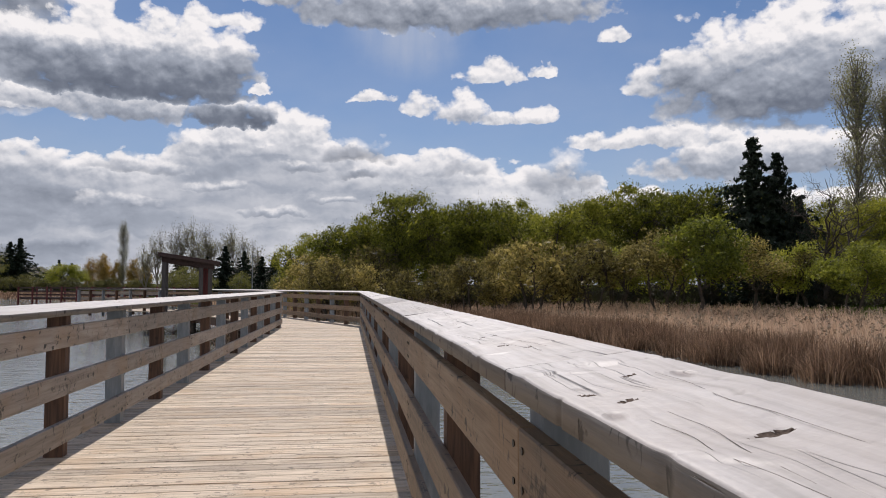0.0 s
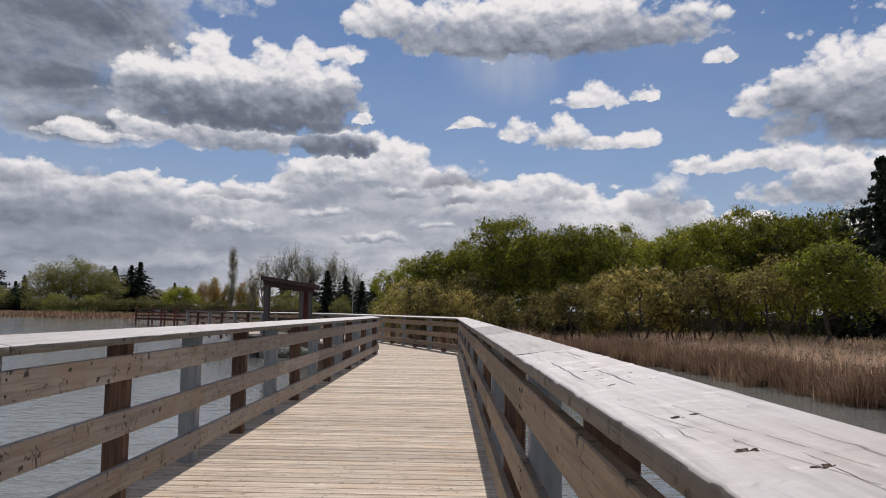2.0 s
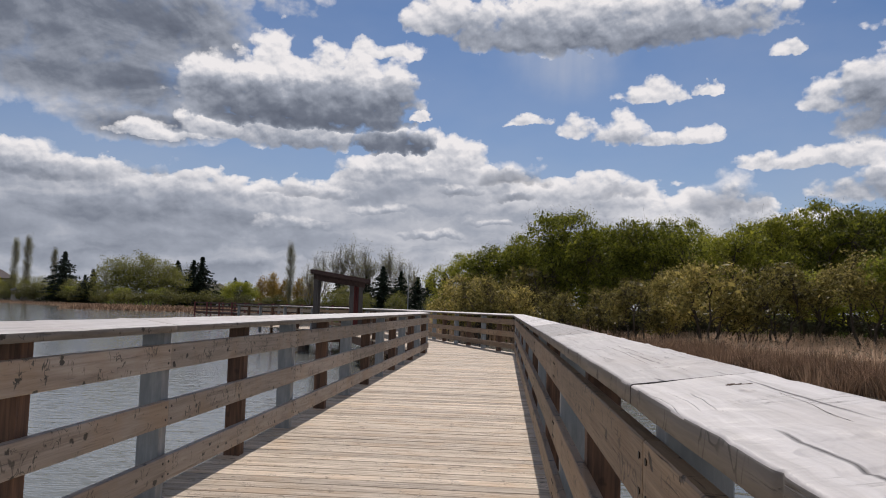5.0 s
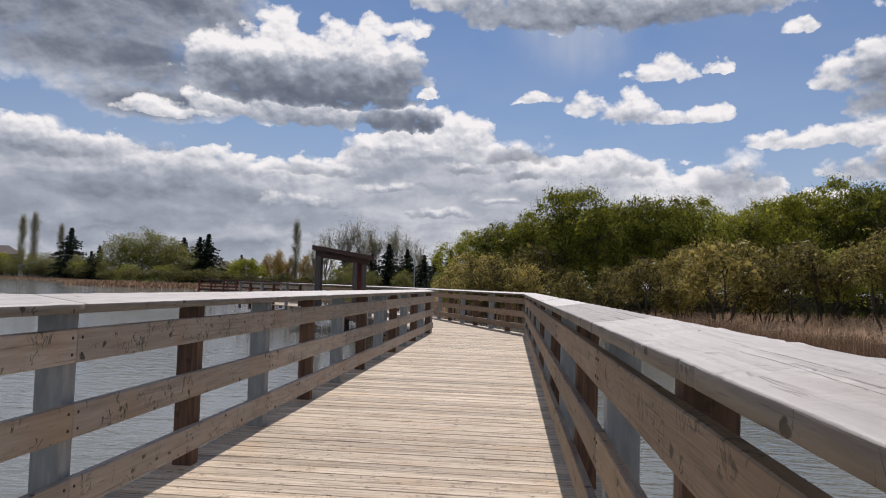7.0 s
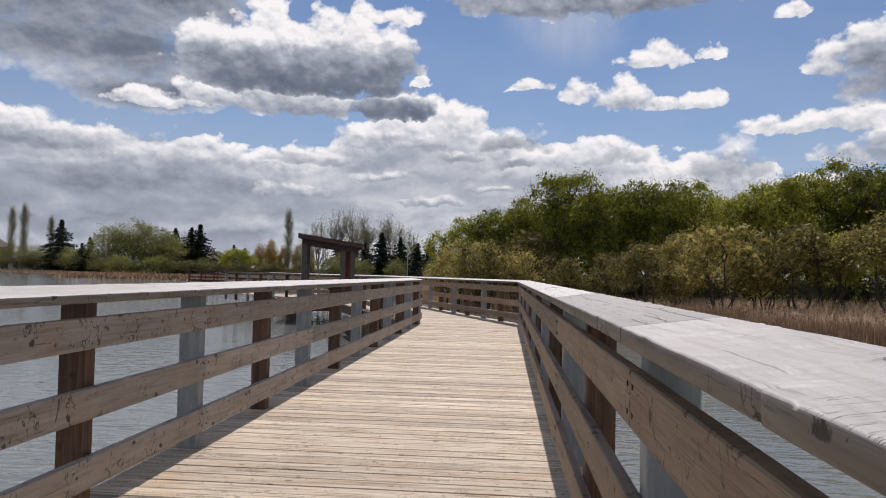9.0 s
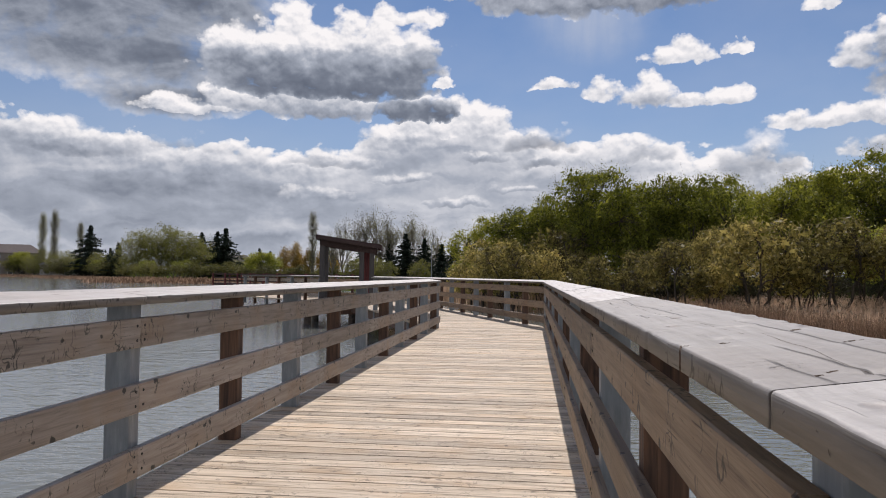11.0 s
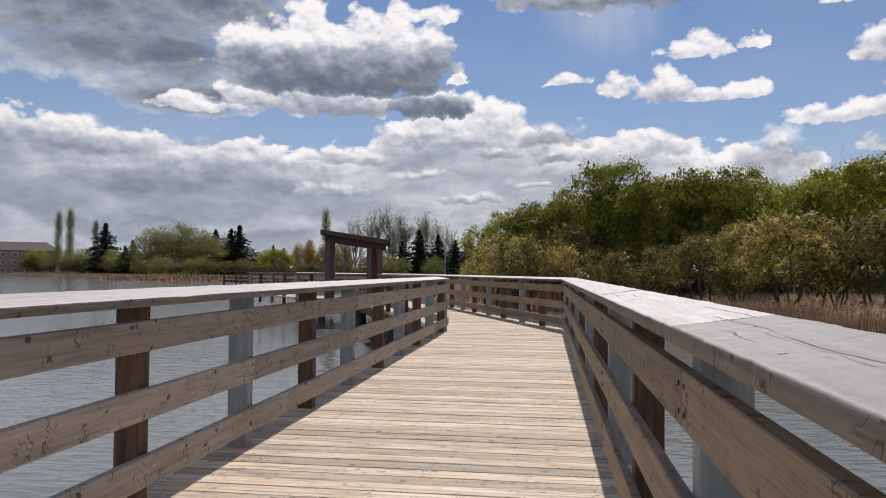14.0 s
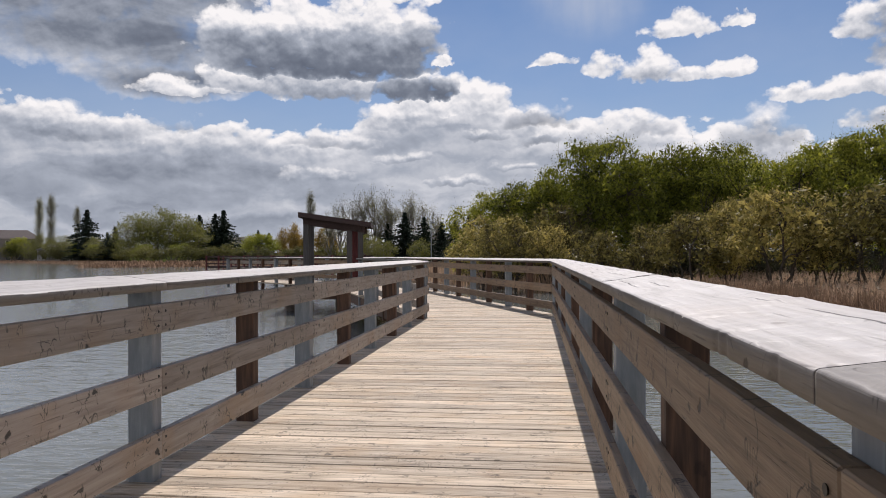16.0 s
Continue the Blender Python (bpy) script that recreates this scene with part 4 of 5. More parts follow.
def leaf_corners(rng, centres, sigmas, counts, size, droop=0.0, flat=1.0):
    """Corners of the leaves, four to each."""
    C = np.repeat(centres, counts, 0)
    S = np.repeat(sigmas, counts)[:, None]
    n = len(C)
    P = C + np.clip(rng.normal(0, 1, (n, 3)), -1.7, 1.7) * S * np.array([1, 1, flat])
    if droop:
        P[:, 2] -= droop * np.abs(rng.normal(0, 1, n)) * S[:, 0]
    a = rng.normal(0, 1, (n, 3)) + np.array([0, 0, -droop * 1.5])
    a /= np.linalg.norm(a, axis=1)[:, None]
    b = np.cross(a, rng.normal(0, 1, (n, 3)))
    b /= np.linalg.norm(b, axis=1)[:, None]
    L = size * rng.uniform(0.6, 1.4, (n, 1))
    return np.stack([P - a * L, P + b * L * 0.42, P + a * L, P - b * L * 0.42], 1).reshape(-1, 3)


def leaf_cloud(*args):
    V = leaf_corners(*args)
    return raw_mesh("crown", V, 4, np.arange(len(V)))


def broad_tree(seed, h, width, clear, clumps, per, leaf, sigma, stems=1, droop=0.3, shell=0.5, thin=1.0, lobes=0, core=0):
    """A broad-leaved tree: stems, limbs that reach every clump, and leaves in clumps with gaps between them."""
    rng = np.random.default_rng(seed)
    centres = []
    mid = np.array([0, 0, (h + clear) / 2])
    ax = np.array([width / 2, width / 2, (h - clear) / 2])
    lumps = rng.normal(0, 1, (9, 3))
    lumps /= np.linalg.norm(lumps, axis=1)[:, None]
    heads = []
    while len(heads) < lobes:
        v = rng.normal(0, 1, 3)
        v /= np.linalg.norm(v)
        head = mid + v * ax * rng.uniform(0.42, 0.66)
        if v[2] > -0.75 and all(np.linalg.norm((head - g) / ax) > 0.42 for g in heads[-8:]):
            heads.append(head)
    while lobes and len(centres) < clumps:
        head = heads[len(centres) % lobes]
        v = rng.normal(0, 1, 3) + np.array([0, 0, 0.35])
        v /= np.linalg.norm(v)
        p = head + v * ax * 0.36 * rng.uniform(0.7, 1.0)
        if p[2] > clear * 0.8:
            centres.append(p)
    while len(centres) < clumps:
        v = rng.normal(0, 1, 3)
        v /= np.linalg.norm(v)
        r = rng.uniform(shell, 1.0) ** 0.6
        r *= 0.74 + 0.32 * np.max(lumps @ v) ** 4
        p = mid + v * ax * r
        if v[2] < 0:
            p[:2] *= 1 - 0.25 * v[2] ** 2
        if p[2] > clear * 0.8:
            centres.append(p)
    centres = np.array(centres)
    segs = []
    r_base = 0.022 * h * thin
    roots, nodes = [], []
    for k in range(stems):
        a = 2 * math.pi * k / stems + rng.uniform(0, 1)
        base = np.array([math.cos(a), math.sin(a), 0]) * (0.0 if stems == 1 else 0.05 * width)
        base[2] = -0.2
        top = np.array([math.cos(a), math.sin(a), 0]) * (0.04 * width if stems == 1 else 0.2 * width) + np.array([0, 0, clear + (h - clear) * (0.32 if stems == 1 else 0.45)])
        sg, pts = limb(rng, base, top, r_base / math.sqrt(stems), r_base * 0.55 / math.sqrt(stems), 5, 0.15)
        segs += sg
        nodes += pts[2:]
    nodes = np.array(nodes)
    mains = []
    for k in range(9 + 2 * stems):
        c = centres[rng.integers(len(centres))]
        n0 = nodes[np.argmin(np.linalg.norm(nodes - c * np.array([0.5, 0.5, 0.7]), axis=1))]
        sg, pts = limb(rng, n0, n0 + (c - n0) * 0.72, r_base * 0.34, r_base * 0.12, 4, 0.2, 0.08)
        segs += sg
        mains += pts[1:]
    mains = np.array(mains)
    for c in centres:
        n0 = mains[np.argmin(np.linalg.norm(mains - c, axis=1))]
        sg, _ = limb(rng, n0, c, r_base * 0.10, r_base * 0.03, 3, 0.25, 0.06)
        segs += sg
        for _ in range(2):
            sg, _ = limb(rng, c, c + rng.normal(0, sigma * 1.2, 3) + np.array([0, 0, sigma * 0.6]), r_base * 0.035, r_base * 0.012, 2, 0.2)
            segs += sg
    counts = rng.integers(int(per * 0.5), int(per * 1.5) + 1, len(centres))
    sig = sigma * rng.uniform(0.7, 1.3, len(centres))
    V = leaf_corners(rng, centres, sig, counts, leaf, droop, 0.85)
    if core:
        # larger, older leaves close to the twigs shut the inside of the crown
        V = np.concatenate([V, leaf_corners(rng, centres, sig * 0.6, np.full(len(centres), core), leaf * 2.6, droop, 0.85)])
    return tubes(segs), raw_mesh("crown", V, 4, np.arange(len(V)))


def spruce_tree(seed, h, width, per=7):
    rng = np.random.default_rng(seed)
    segs = [(np.array([0, 0, -0.2]), np.array([0, 0, h * 0.99]), 0.014 * h, 0.01)]
    C, S = [], []
    z = 0.06 * h
    while z < h * 0.985:
        R = width / 2 * (1 - z / h) ** 0.9 * rng.uniform(0.65, 1.25) + 0.004 * h
        n = max(4, int(5 + 8 * (1 - z / h)))
        a0 = rng.uniform(0, 6.28)
        for k in range(n):
            a = a0 + 2 * math.pi * k / n + rng.normal(0, 0.15)
            L = R * rng.uniform(0.35, 1.4)
            tip = np.array([math.cos(a) * L, math.sin(a) * L, z - rng.uniform(0.0, 0.35) * L])
            segs.append((np.array([0, 0, z]), tip, 0.012 + 0.0015 * h * (1 - z / h), 0.006))
            m = max(2, int(L / (0.035 * h)))
            for i in range(m):
                t = (i + 0.7) / m
                C.append(np.array([0, 0, z]) * (1 - t) + tip * t + rng.normal(0, 0.006 * h, 3))
                S.append(0.005 * h + 0.015 * h * t * (1 - z / h))
        z += h * (0.024 + 0.016 * (1 - z / h)) * rng.uniform(0.8, 1.2)
    C, S = np.array(C), np.array(S)
    return tubes(segs), leaf_cloud(rng, C, S, np.full(len(C), per), 0.017 * h, 0.5, 0.6)


def column_tree(seed, h, width, per=14, leaf=0.16):
    """A narrow poplar whose branches all rise steeply."""
    rng = np.random.default_rng(seed)
    segs, _ = limb(rng, np.array([0, 0, -0.2]), np.array([0, 0, h]), 0.014 * h, 0.01, 8, 0.03)
    C = []
    for k in range(210):
        z = h * rng.uniform(0.05, 0.9)
        a = rng.uniform(0, 6.28)
        R = width / 2 * rng.uniform(0.4, 1.0) * min(1, 3.2 * (1 - z / h) + 0.15) * min(1, 0.4 + z / h * 2)
        tip = np.array([math.cos(a) * R, math.sin(a) * R, min(h * 1.0, z + h * rng.uniform(0.06, 0.16))])
        sg, pts = limb(rng, np.array([0, 0, z]), tip, 0.0032 * h, 0.0012 * h, 3, 0.1, -0.1)
        segs += sg
        C += [pts[2], pts[3]]
    C = np.array(C)
    return tubes(segs, 4), leaf_cloud(rng, C, np.full(len(C), 0.018 * h), np.full(len(C), per), leaf, 0.0, 1.6)


def bare_tree(seed, h, width, forks=5, depth=4, gnarl=0.25, per=0, leaf=0.1, lift=0.22):
    rng = np.random.default_rng(seed)
    segs, C = [], []

    def grow(p, d, L, r, lvl):
        q = p + d * L
        sg, pts = limb(rng, p, q, r, r * 0.62, 3, gnarl * 0.5)
        segs.extend(sg)
        if lvl == 0:
            C.append(q)
            return
        for _ in range(forks if lvl == depth else rng.integers(2, 5)):
            v = d + rng.normal(0, 0.42 + gnarl * 0.5, 3) * np.array([width / h * 1.6, width / h * 1.6, 0.5])
            v[2] += lift
            v /= np.linalg.norm(v)
            start = pts[rng.integers(1, 4)]
            grow(start, v, L * rng.uniform(0.55, 0.85), r * 0.55, lvl - 1)
        if lvl <= 2:
            C.append(q)

    grow(np.array([0, 0, -0.2]), np.array([0.02, 0.02, 1.0]), h * 0.36, 0.018 * h, depth)
    C = np.array(C)
    top = C[:, 2].max()
    k = h / top
    segs = [(a * k, b * k, r0, r1) for a, b, r0, r1 in segs]
    crown = leaf_cloud(rng, C * k, np.full(len(C), 0.03 * h), np.full(len(C), per), leaf, 0.0, 1.0) if per else None
    return tubes(segs, 4), crown


def tree_thing(name, meshes, bark, leaves, m, label, category, group=""):
    t = thing(name, m, label, category, group)
    mesh_object("trunk", meshes[0], bark, t)
    if meshes[1]:
        mesh_object("crown", meshes[1], leaves, t)
    return t


class Kind:
    """A kind of tree: a few grown forms of known height, planted again and again."""

    def __init__(self, name, forms, height, bark, leaves, label, category="tree", group=""):
        self.name, self.forms, self.height, self.bark, self.leaves = name, forms, height, bark, leaves
        self.label, self.category, self.group, self.made, self.count = label, category, group, {}, 0

    def plant(self, x, y, h, stretch=1.0, sink=0.0):
        k = self.count % len(self.forms)
        self.count += 1
        s = h / self.height
        spin = (self.count * 137.5) % 360
        m = pose(x, y, gz(x, y) - sink, 0, 0, spin)
        if k not in self.made:
            self.made[k] = tree_thing(self.name, self.forms[k], self.bark, self.leaves, m, self.label, self.category, self.group)
            self.made[k].scale = (s * stretch, s * stretch, s)
            return self.made[k]
        t = copy_thing(self.made[k], m)
        t.scale = (s * stretch, s * stretch, s)
        return t


def polar(station, az, d):
    a = radians(az)
    return station[0] + d * math.sin(a), station[1] + d * math.cos(a)


def on_land(station, az, d, inland=9.0):
    """A place on that bearing, moved out until it lies well ashore."""
    while True:
        x, y = polar(station, az, d)
        if shore_distance(np.array([x]), np.array([y]))[0] > inland or d > 400:
            return x, y, d
        d += 3


NEAR, FAR = (-0.35, -1.8), (-0.36, 6.5)      # two stations on the walk, for setting out by bearing and distance

WILLOW = Kind("willow", [broad_tree(11 + k, 9.0, 9.0, 0.5, 300, 115, 0.055, 0.38, 1 + k % 2, 0.45, 0.72, 1.0, 13, 24) for k in range(4)], 9.0, MAT_BARK, MAT_WILLOW,
              "broad willow in fresh yellow-green spring leaf", "tree", "willow wood")
OLIVE = Kind("young_tree", [broad_tree(31 + k, 5.0, 4.6, 0.35, 150, 30, 0.066, 0.27, 3 + k, 0.1, 0.15, 1.2, 6 + k, 5) for k in range(4)], 5.0, MAT_BARK, MAT_OLIVE,
             "many-stemmed young tree with olive-brown opening leaves", "tree", "young trees by the reeds")
LIME = Kind("leafing_tree", [broad_tree(51 + k, 5.0, 4.4, 1.25, 150, 52, 0.085, 0.26, 1 + k, 0.1, 0.2, 1.0, 7) for k in range(3)], 5.0, MAT_BARK, MAT_LIME,
            "small tree in bright lime-green spring leaf", "tree", "young trees by the reeds")
YOUNG = Kind("clear_stemmed_tree", [broad_tree(41 + k, 5.0, 4.4, 1.5, 130, 40, 0.075, 0.27, 1 + k, 0.1, 0.2, 1.0, 6) for k in range(2)], 5.0, MAT_BARK, MAT_OLIVE,
             "young tree on a clear dark stem with olive-green opening leaves", "tree", "young trees by the reeds")
SPRUCE = Kind("spruce", [spruce_tree(71 + k, 12.0, 9.6, 12) for k in range(2)], 12.0, MAT_BARK, MAT_SPRUCE, "tall dark green spruce", "spruce", "spruces")
POPLAR = Kind("poplar", [column_tree(81 + k, 18.0, 3.0, 36, 0.075) for k in range(2)], 18.0, MAT_PALEBARK, MAT_GREYTWIG, "narrow upright poplar just coming into bud", "poplar", "poplars")
BARE = Kind("bare_tree", [bare_tree(91, 9.0, 6.0, 5, 5, 0.5)], 9.0, MAT_BARK, None, "leafless tree with dark crooked branches", "tree")
ASPEN = Kind("aspen", [bare_tree(101 + k, 12.0, 6.0, 7, 5, 0.22, 3, 0.09, 0.55) for k in range(3)], 12.0, MAT_PALEBARK, MAT_GREYTWIG,
             "pale aspen with thin bare twigs and first buds", "tree", "aspens")
AMBER = Kind("weeping_willow", [broad_tree(121 + k, 8.0, 4.0, 0.3, 110, 60, 0.12, 0.36, 1, 2.6, 0.3) for k in range(2)], 8.0, MAT_BARK, MAT_AMBER,
             "weeping willow with amber hanging twigs", "tree", "amber willows")

MAT_PALEGREEN = foliage("pale_green_leaves", (0.12, 0.125, 0.03), (0.20, 0.20, 0.05), (0.27, 0.26, 0.085), 0.5)
FARGREEN = Kind("leafing_willow", [broad_tree(141 + k, 10.0, 10.0, 0.6, 170, 50, 0.13, 0.5, 4, 0.0, 0.2) for k in range(3)], 10.0, MAT_PALEBARK, MAT_PALEGREEN,
                "wide tree in thin pale green spring leaf", "tree", "trees across the lake")

# the willow wood: bearing, distance, elevation of the top
for az, d, el in ((-2.6, 60, 4.3), (-0.4, 58, 5.4), (1.9, 57, 6.3), (5.4, 55, 8.1), (7.9, 61, 6.3), (10.8, 56, 7.5), (13.8, 60, 6.6), (17.0, 56, 7.3),
                  (20.6, 58, 8.0), (23.9, 56, 8.2), (27.2, 58, 8.3), (29.4, 66, 6.6), (34.6, 64, 5.0), (38.0, 62, 6.6), (42.0, 60, 7.0),
                  (4.0, 66, 6.3), (12.4, 70, 7.0), (18.6, 70, 7.3), (25.4, 70, 8.2), (32.0, 72, 7.0), (36.5, 70, 6.6)):
    x, y = polar(NEAR, az, d)
    WILLOW.plant(x, y, d * math.tan(radians(el)) + 1.17 - gz(x, y), 1.0 if el > 6 else 1.15)
for az, d, el in ((-3.4, 50, 2.2), (-1.4, 47, 2.9), (3.7, 45, 2.0), (6.6, 44, 0.9), (9.3, 42, 2.9), (11.4, 43, 1.3), (14.2, 42, 4.6), (16.6, 43, 3.3), (18.6, 42, 4.2),
                  (0.9, 47, 2.2), (-2.4, 52, 3.2), (1.8, 50, 3.6), (11.9, 47, 3.7), (7.4, 47, 2.2)):
    x, y = polar(NEAR, az, d)
    OLIVE.plant(x, y, d * math.tan(radians(el)) + 1.17 - gz(x, y), 1.0)
for az, d, el in ((21.2, 43, 3.6), (23.6, 41, 4.4), (30.0, 41, 3.9), (33.2, 43, 2.9), (40, 42, 3.0)):
    x, y = polar(NEAR, az, d)
    YOUNG.plant(x, y, d * math.tan(radians(el)) + 1.17 - gz(x, y), 1.05)
for az, d, el in ((26.6, 39, 5.4), (36.2, 38, 3.4), (20.4, 46, 3.4), (39, 40, 3.4), (32.2, 43, 3.4), (24.6, 46, 3.4)):
    x, y = polar(NEAR, az, d)
    LIME.plant(x, y, d * math.tan(radians(el)) + 1.17 - gz(x, y), 1.1)
for az, d, el in ((30.1, 52, 10.8), (31.7, 52.5, 9.5), (28.9, 54, 6.2), (33.0, 53, 6.4)):
    x, y = polar(NEAR, az, d)
    SPRUCE.plant(x, y, d * math.tan(radians(el)) + 1.17 - gz(x, y), 1.0)
for az, d, el in ((36.7, 66, 15.6), (38.4, 68, 13.0), (39.6, 66, 15)):
    x, y = polar(NEAR, az, d)
    POPLAR.plant(x, y, d * math.tan(radians(el)) + 1.17 - gz(x, y))
BARE.plant(*polar(NEAR, 34.6, 50), 8.6)

# dark brush added below the willows, standing for the deep shade there
BRUSH = Kind("brush", [broad_tree(161 + k, 2.4, 4.4, 0.0, 90, 40, 0.06, 0.22, 6, 0.0, 0.1, 1.3) for k in range(3)], 2.4, MAT_BARK, MAT_SHADE_BRUSH,
             "dark twiggy brush added to stand for the deep shade under the willows", "bush", "brush under the willows")
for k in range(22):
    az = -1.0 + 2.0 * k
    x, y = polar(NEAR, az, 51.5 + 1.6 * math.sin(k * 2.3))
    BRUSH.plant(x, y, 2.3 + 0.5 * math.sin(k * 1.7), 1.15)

# across the lake
for az, d, el in ((-23.5, 205, 3.4), (-24.1, 207, 3.1), (-32.7, 215, 3.3), (-30.9, 195, 2.1), (-31.4, 196, 1.7), (-25.2, 215, 3.0), (-9.9, 112, 3.3), (-8.4, 114, 2.9), (-7.0, 116, 2.5),
                  (-4.9, 100, 3.0), (-13.2, 118, 2.7), (-21.0, 220, 1.9), (-20.2, 218, 1.7), (-11.2, 118, 2.4), (-6.0, 112, 2.6)):
    x, y, d = on_land(FAR, az, d)
    SPRUCE.plant(x, y, d * math.tan(radians(el)) + 1.15 - gz(x, y), 1.2)
for az, d, el in ((-35.6, 225, 3.9), (-34.9, 226, 4.2), (-33.3, 224, 3.4), (-17.1, 150, 4.8)):
    x, y, d = on_land(FAR, az, d)
    POPLAR.plant(x, y, d * math.tan(radians(el)) + 1.15 - gz(x, y), 0.9)
for az, d, el in ((-14.8, 122, 4.6), (-13.4, 118, 5.0), (-12.2, 120, 5.6), (-10.9, 118, 5.2), (-9.7, 122, 5.0), (-8.5, 118, 4.5), (-7.2, 122, 3.9), (-6.0, 118, 3.2), (-24.6, 212, 3.0), (-15.6, 126, 3.4)):
    x, y, d = on_land(FAR, az, d)
    ASPEN.plant(x, y, d * math.tan(radians(el)) + 1.15 - gz(x, y), 1.1)
for az, d, el in ((-19.2, 170, 2.2), (-18.3, 168, 2.6), (-17.4, 166, 2.1), (-16.3, 160, 2.3), (-15.4, 158, 1.9)):
    x, y, d = on_land(FAR, az, d)
    AMBER.plant(x, y, d * math.tan(radians(el)) + 1.15 - gz(x, y), 0.9)
for az, d, el in ((-29.4, 198, 3.2), (-28.2, 200, 3.6), (-27.0, 198, 3.5), (-25.8, 200, 3.0), (-33.6, 212, 1.4), (-32.0, 210, 1.5), (-35.4, 220, 1.5), (-38.4, 224, 1.7), (-22.0, 214, 1.5), (-14.0, 110, 1.4),
                  (-12.6, 108, 1.7), (-11.4, 106, 1.2), (-8.8, 104, 1.3), (-40, 226, 1.6), (-37.2, 226, 1.3), (-39.2, 228, 1.4), (-36.2, 224, 1.2), (-34.4, 215, 1.6), (-30.2, 190, 1.3), (-5.6, 92, 1.3)):
    x, y, d = on_land(FAR, az, d)
    FARGREEN.plant(x, y, d * math.tan(radians(el)) + 1.15 - gz(x, y), 1.1)
for az, d, el in ((-20.9, 150, 1.7), (-31.6, 195, 1.2), (-33.0, 200, 1.1), (-29.0, 188, 0.9), (-26.6, 186, 1.0), (-36.8, 205, 1.4)):
    x, y, d = on_land(FAR, az, d)
    LIME.plant(x, y, d * math.tan(radians(el)) + 1.15 - gz(x, y), 1.5)

# a close belt of shrubs behind the far reeds
MAT_SHRUB = foliage("shrub_leaves", (0.05, 0.05, 0.018), (0.12, 0.12, 0.03), (0.24, 0.22, 0.06), 0.35)
SHRUB = Kind("shrub", [broad_tree(181 + k, 3.6, 5.4, 0.0, 90, 34, 0.10, 0.34, 5, 0.0, 0.1, 1.2, 5) for k in range(3)], 3.6, MAT_BARK, MAT_SHRUB,
             "low leafing shrub behind the reeds of the far shore", "bush", "shrubs on the far shore")
for k in range(30):
    az = -40.5 + 0.9 * k
    x, y, d = on_land(FAR, az, 178 if az < -21 else 140, 7.0)
    SHRUB.plant(x, y, d * (0.018 + 0.006 * math.sin(k * 2.1)), 1.25)


def blades(name, pts, h0, h1, width, lean, label, mat, seed, out=None):
    """Standing blades: each a narrow bent strip, leaning at random or outwards from its tussock."""
    rng = np.random.default_rng(seed)
    n = len(pts)
    P = np.column_stack([pts, np.clip(ground_height(pts[:, 0], pts[:, 1]), WATER - 0.25, None)])
    a = rng.uniform(0, 2 * np.pi, n)
    u = np.stack([np.cos(a), np.sin(a), np.zeros(n)], 1)
    b = rng.uniform(0, 2 * np.pi, n) if out is None else np.arctan2(out[:, 1], out[:, 0]) + rng.normal(0, 0.5, n)
    H = rng.uniform(h0, h1, (n, 1))
    d = np.stack([np.cos(b), np.sin(b), np.zeros(n)], 1) * np.abs(rng.normal(0, lean, (n, 1))) * H
    up = np.array([0, 0, 1.0])
    w = width * rng.uniform(0.6, 1.4, (n, 1))
    mid = P + up * H * 0.55 + d * 0.35
    tip = P + up * H * (1 - 0.3 * np.linalg.norm(d, axis=1)[:, None] / H) + d
    V = np.stack([P - u * w, P + u * w, mid + u * w * 0.8, mid - u * w * 0.8, tip + u * w * 0.15, tip - u * w * 0.15], 1).reshape(-1, 3)
    k = np.arange(n)[:, None] * 6
    idx = (np.concatenate([k + 0, k + 1, k + 2, k + 3, k + 3, k + 2, k + 4, k + 5], 1)).ravel()
    ob = mesh_object(name, raw_mesh(name, V, 4, idx), mat)
    tagged(ob, label, name.replace("_", " "), kind="stuff")
    return tip


def scatter(rng, n, x0, x1, y0, y1, d0, d1, clump=0.0):
    out = []
    while sum(len(o) for o in out) < n:
        p = np.column_stack([rng.uniform(x0, x1, 4 * n), rng.uniform(y0, y1, 4 * n)])
        d = shore_distance(p[:, 0], p[:, 1]) + 0.3 * np.sin(p[:, 1] * 1.1) * np.cos(p[:, 1] * 0.37 + 1) + 0.3 * np.sin(p[:, 1] * 3.1)
        keep = (d > d0) & (d < d1)
        if clump:
            f = np.sin(p[:, 0] * 1.9 + 2 * np.sin(p[:, 1] * 0.8)) * np.sin(p[:, 1] * 1.6 + np.sin(p[:, 0] * 1.3))
            keep &= rng.uniform(0, 1, len(p)) < 1 - clump * (f < 0)
        out.append(p[keep])
    return np.concatenate(out)[:n]


RNG = np.random.default_rng(3)
tussocks = scatter(RNG, 420, 4, 16, 2, 42, -0.55, 1.0)
away = RNG.normal(0, 1, (len(tussocks) * 110, 2)) * np.repeat(RNG.uniform(0.10, 0.26, (len(tussocks), 1)), 110, 0)
edge = np.repeat(tussocks, 110, 0) + away
# the shaded front of the reed bed is put into these blades' darker colour
blades("reed_edge", edge, 0.45, 1.02, 0.010, 0.42, "dense brown reeds along the water's edge, coloured dark as the bed's shaded front", MAT_SHADED_BROWN_REED, 4, away)
bed = scatter(RNG, 52000, 3, 34, 4, 60, 0.6, 14, 0.25)
tips = blades("reed_bed", bed, 0.30, 0.75, 0.011, 0.25, "pale brown bed of dry cattail reeds", MAT_REED, 5)
side = scatter(RNG, 5000, -14, 5, 36, 72, -1.0, 5, 0.3)
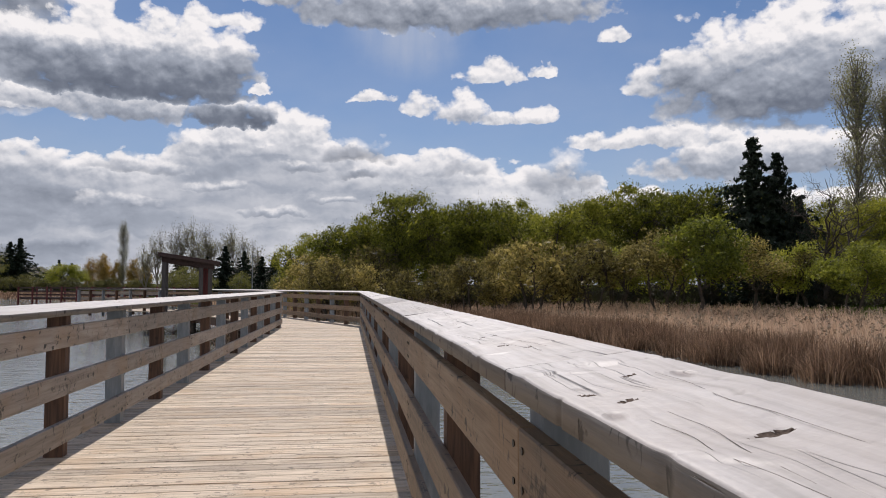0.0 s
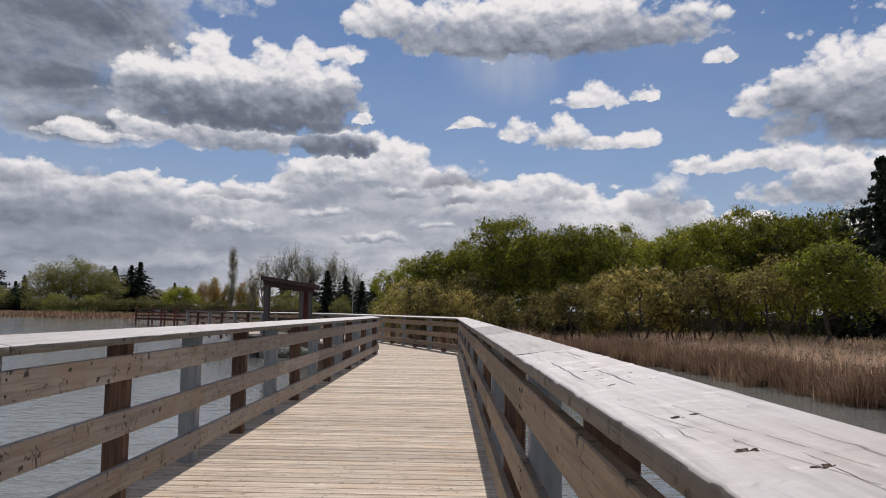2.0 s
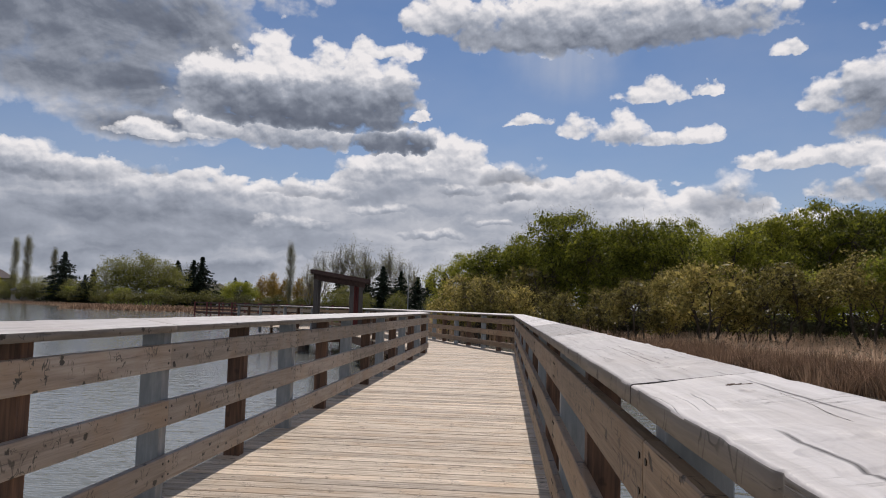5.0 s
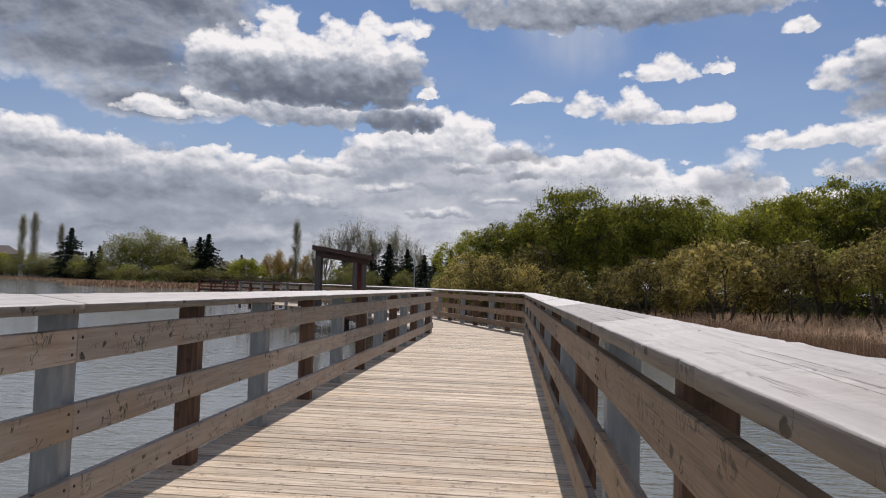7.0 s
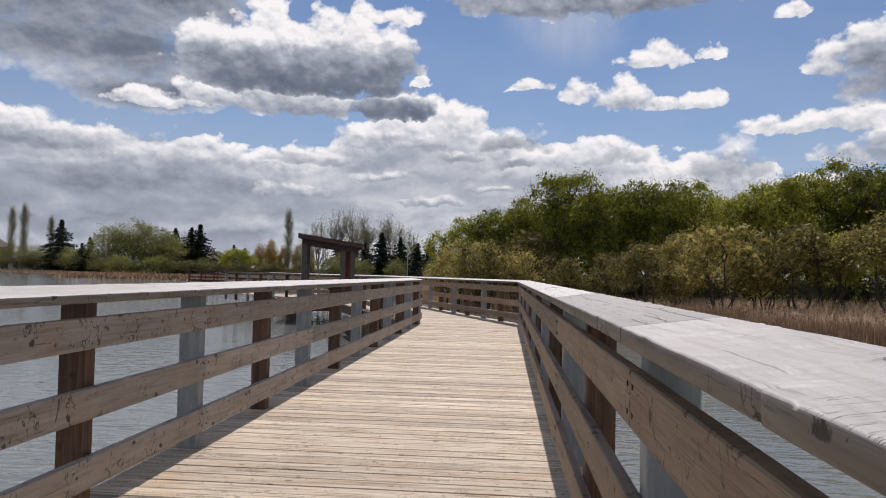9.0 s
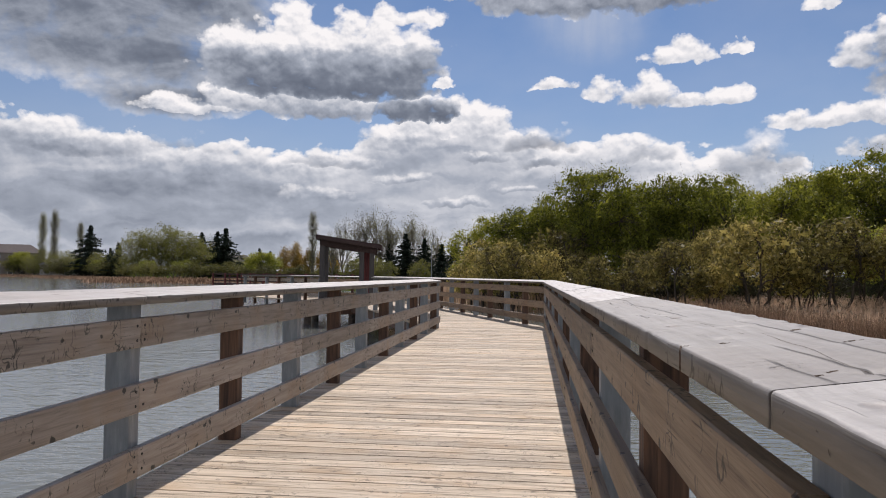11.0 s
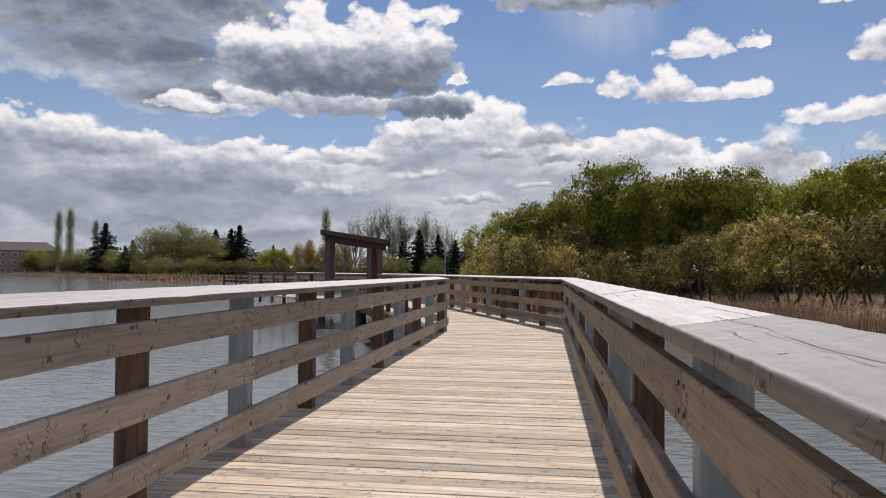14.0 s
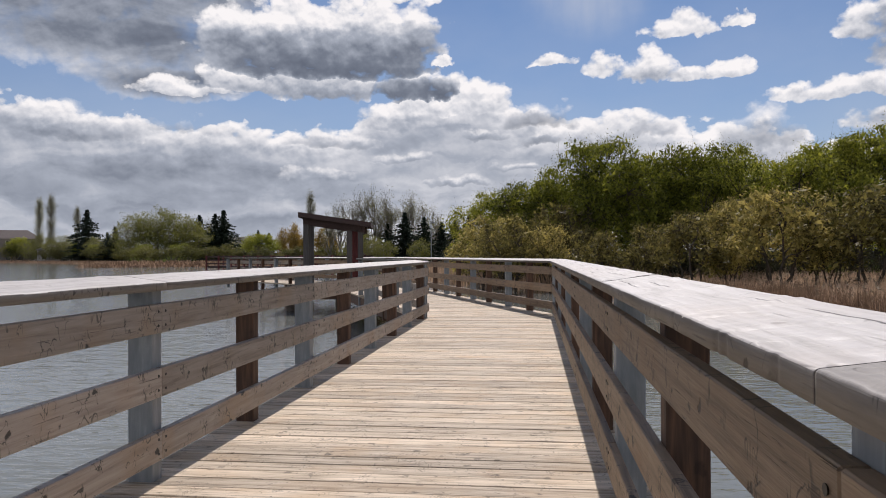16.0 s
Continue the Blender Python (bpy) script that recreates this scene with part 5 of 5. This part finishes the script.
blades("reed_bank", side, 0.8, 1.4, 0.016, 0.2, "dry reeds on the bank behind the boardwalk", MAT_REED, 6)
far = scatter(RNG, 9000, -200, -30, 95, 250, -3, 5)
blades("far_reeds", far, 0.35, 0.8, 0.14, 0.35, "strip of dry brown reeds on the far shore", MAT_SHADED_BROWN_REED, 7)
spit = scatter(RNG, 6000, -78, -36, 105, 140, -2, 9, 0.3)
blades("reed_spit", spit, 0.4, 1.0, 0.13, 0.30, "low spit of dry brown reeds in the lake", MAT_SHADED_BROWN_REED, 8)
grass = scatter(RNG, 14000, 10, 40, 14, 58, 13, 24)
blades("grass", grass, 0.12, 0.4, 0.02, 0.4, "fresh green grass under the trees", MAT_GRASS, 9)

# seed heads over the reed bed
hd = tips[::14][:2600] + np.array([0, 0, 0.06])
tagged(mesh_object("cattail_heads", leaf_cloud(np.random.default_rng(2), hd, np.full(len(hd), 0.03), np.full(len(hd), 9), 0.05, 0, 2.0), MAT_HEAD),
       "fluffy pale cattail seed heads over the reeds", "cattail heads", kind="stuff")


# ---------------------------------------------------------------- path, far boardwalk, houses, lamps
def footpath():
    m, nt, b = material("asphalt", 0.9, 0, 0.3)
    p = nt.nodes.new("ShaderNodeTexCoord").outputs["Object"]
    a = noise_node(nt, p, 30.0, 4, 0.7)
    c2 = ramp_node(nt, a, (0.3, (0.08, 0.077, 0.075)), (0.7, (0.13, 0.125, 0.12)))
    nt.links.new(c2, b.inputs["Base Color"])
    bm = bmesh.new()
    rows = []
    for i in range(40):
        az = 8 + i * 1.1
        for d in (48.6, 51.0):
            x, y = polar(NEAR, az, d)
            rows.append(bm.verts.new((x, y, gz(x, y) + 0.05)))
    for i in range(39):
        bm.faces.new((rows[2 * i], rows[2 * i + 1], rows[2 * i + 3], rows[2 * i + 2]))
    bmesh.ops.recalc_face_normals(bm, faces=bm.faces)
    ob = part("pavement", bm, m)
    tagged(ob, "grey asphalt footpath under the trees", "footpath", kind="structure")


footpath()


def far_boardwalk(x0, y0, x1, y1, z):
    L = math.hypot(x1 - x0, y1 - y0)
    g = thing("far_boardwalk", pose(x0, y0, z, 0, 0, -math.degrees(math.atan2(x1 - x0, y1 - y0))), "dark boardwalk with red-brown posts and rails over the water", "boardwalk")
    part("deck", box(bmesh.new(), -2.0, 0.0, 0, L, -0.25, 0), MAT_DARK, g)
    rail = box_mesh("rail", 0, 0.05, 0.001, L - 0.001, -0.07, 0.07)
    post = box_mesh("post", -0.075, 0.075, -0.075, 0.075, -1.5, 1.14, bevel=0.01)
    for x in (-2.05, 0.0):
        for z0 in (0.25, 0.62, 1.0):
            mesh_object("rail", rail, MAT_DARK, g).location = (x, 0, z0)
        for k in range(int(L / 2.2) + 1):
            mesh_object("post", post, MAT_RED, g, "dark red post").location = (x + (0.14 if x == 0 else -0.09), min(k * 2.2, L), 0)


far_boardwalk(-36.6, 85.5, -16.5, 74.0, 0.0)


def house(x, y, turn, w, dpt, wall_h, roof_h, wall_c, roof_c, windows, label):
    wall_m = plain("house_wall", wall_c, 0.8, 0, 2.0, 0.08)
    roof_m = plain("house_roof", roof_c, 0.9, 0, 3.0, 0.25)
    glass, _, gb = material("window_glass", 0.1, 0, 0.5)
    gb.inputs["Base Color"].default_value = (0.02, 0.025, 0.03, 1)
    h = thing("house", pose(x, y, gz(x, y) - 0.3, 0, 0, turn), label, "house", "houses across the lake")
    part("wall", box(bmesh.new(), -w / 2, w / 2, 0, dpt, 0, wall_h), wall_m, h)
    bm = bmesh.new()
    o = 0.5
    vs = [bm.verts.new(v) for v in ((-w / 2 - o, -o, wall_h), (w / 2 + o, -o, wall_h), (w / 2 + o, dpt + o, wall_h), (-w / 2 - o, dpt + o, wall_h),
                                    (-w / 2 + dpt * 0.3, dpt / 2, wall_h + roof_h), (w / 2 - dpt * 0.3, dpt / 2, wall_h + roof_h))]
    for f in ((0, 1, 5, 4), (2, 3, 4, 5), (1, 2, 5), (3, 0, 4), (3, 2, 1, 0)):
        bm.faces.new([vs[i] for i in f])
    part("roof", bm, roof_m, h)
    storeys = max(1, int(wall_h / 2.8))
    for s in range(storeys):
        for k in range(windows):
            cx = -w / 2 + w * (k + 0.5) / windows
            z0 = 0.9 + s * 2.8
            win = part("window", box(bmesh.new(), cx - 0.75, cx + 0.75, -0.04, 0.0, z0, z0 + 1.3), MAT_WHITE, h)
            part("pane", box(bmesh.new(), cx - 0.66, cx + 0.66, -0.06, -0.042, z0 + 0.09, z0 + 1.21), glass, win)


MAT_WHITE = plain("white_paint", (0.75, 0.75, 0.73), 0.6, 0, 3, 0.05)
house(*polar(FAR, -22.7, 235), 20, 11, 9, 5.0, 2.2, (0.62, 0.61, 0.58), (0.13, 0.12, 0.12), 4, "white two-storey house with a grey roof")
house(*polar(FAR, -38.9, 300), 30, 34, 14, 8.6, 3.2, (0.22, 0.19, 0.165), (0.10, 0.08, 0.075), 9, "long beige apartment house with a brown roof")
house(*polar(FAR, -33.6, 262), 28, 20, 11, 3.8, 2.0, (0.42, 0.40, 0.38), (0.16, 0.15, 0.15), 5, "low grey house with a hipped roof")
house(*polar(FAR, -7.6, 190), 5, 16, 10, 4.4, 2.2, (0.45, 0.43, 0.40), (0.14, 0.13, 0.13), 4, "pale house half hidden behind trees")


def lamp_post(x, y, h):
    l = thing("street_lamp", pose(x, y, gz(x, y)), "slim grey lamp post with a small head", "lamp post", "lamp posts")
    bm = bmesh.new()
    bmesh.ops.create_cone(bm, cap_ends=True, segments=10, radius1=0.09, radius2=0.05, depth=h, matrix=Matrix.Translation((0, 0, h / 2)))
    part("pole", bm, MAT_GREY, l)
    part("lamp_head", box(bmesh.new(), -0.12, 0.5, -0.12, 0.12, h, h + 0.12, bevel=0.03), MAT_GREY, l)


lamp_post(*polar(FAR, -7.85, 98), 5.6)
lamp_post(*polar(FAR, -6.1, 104), 3.2)
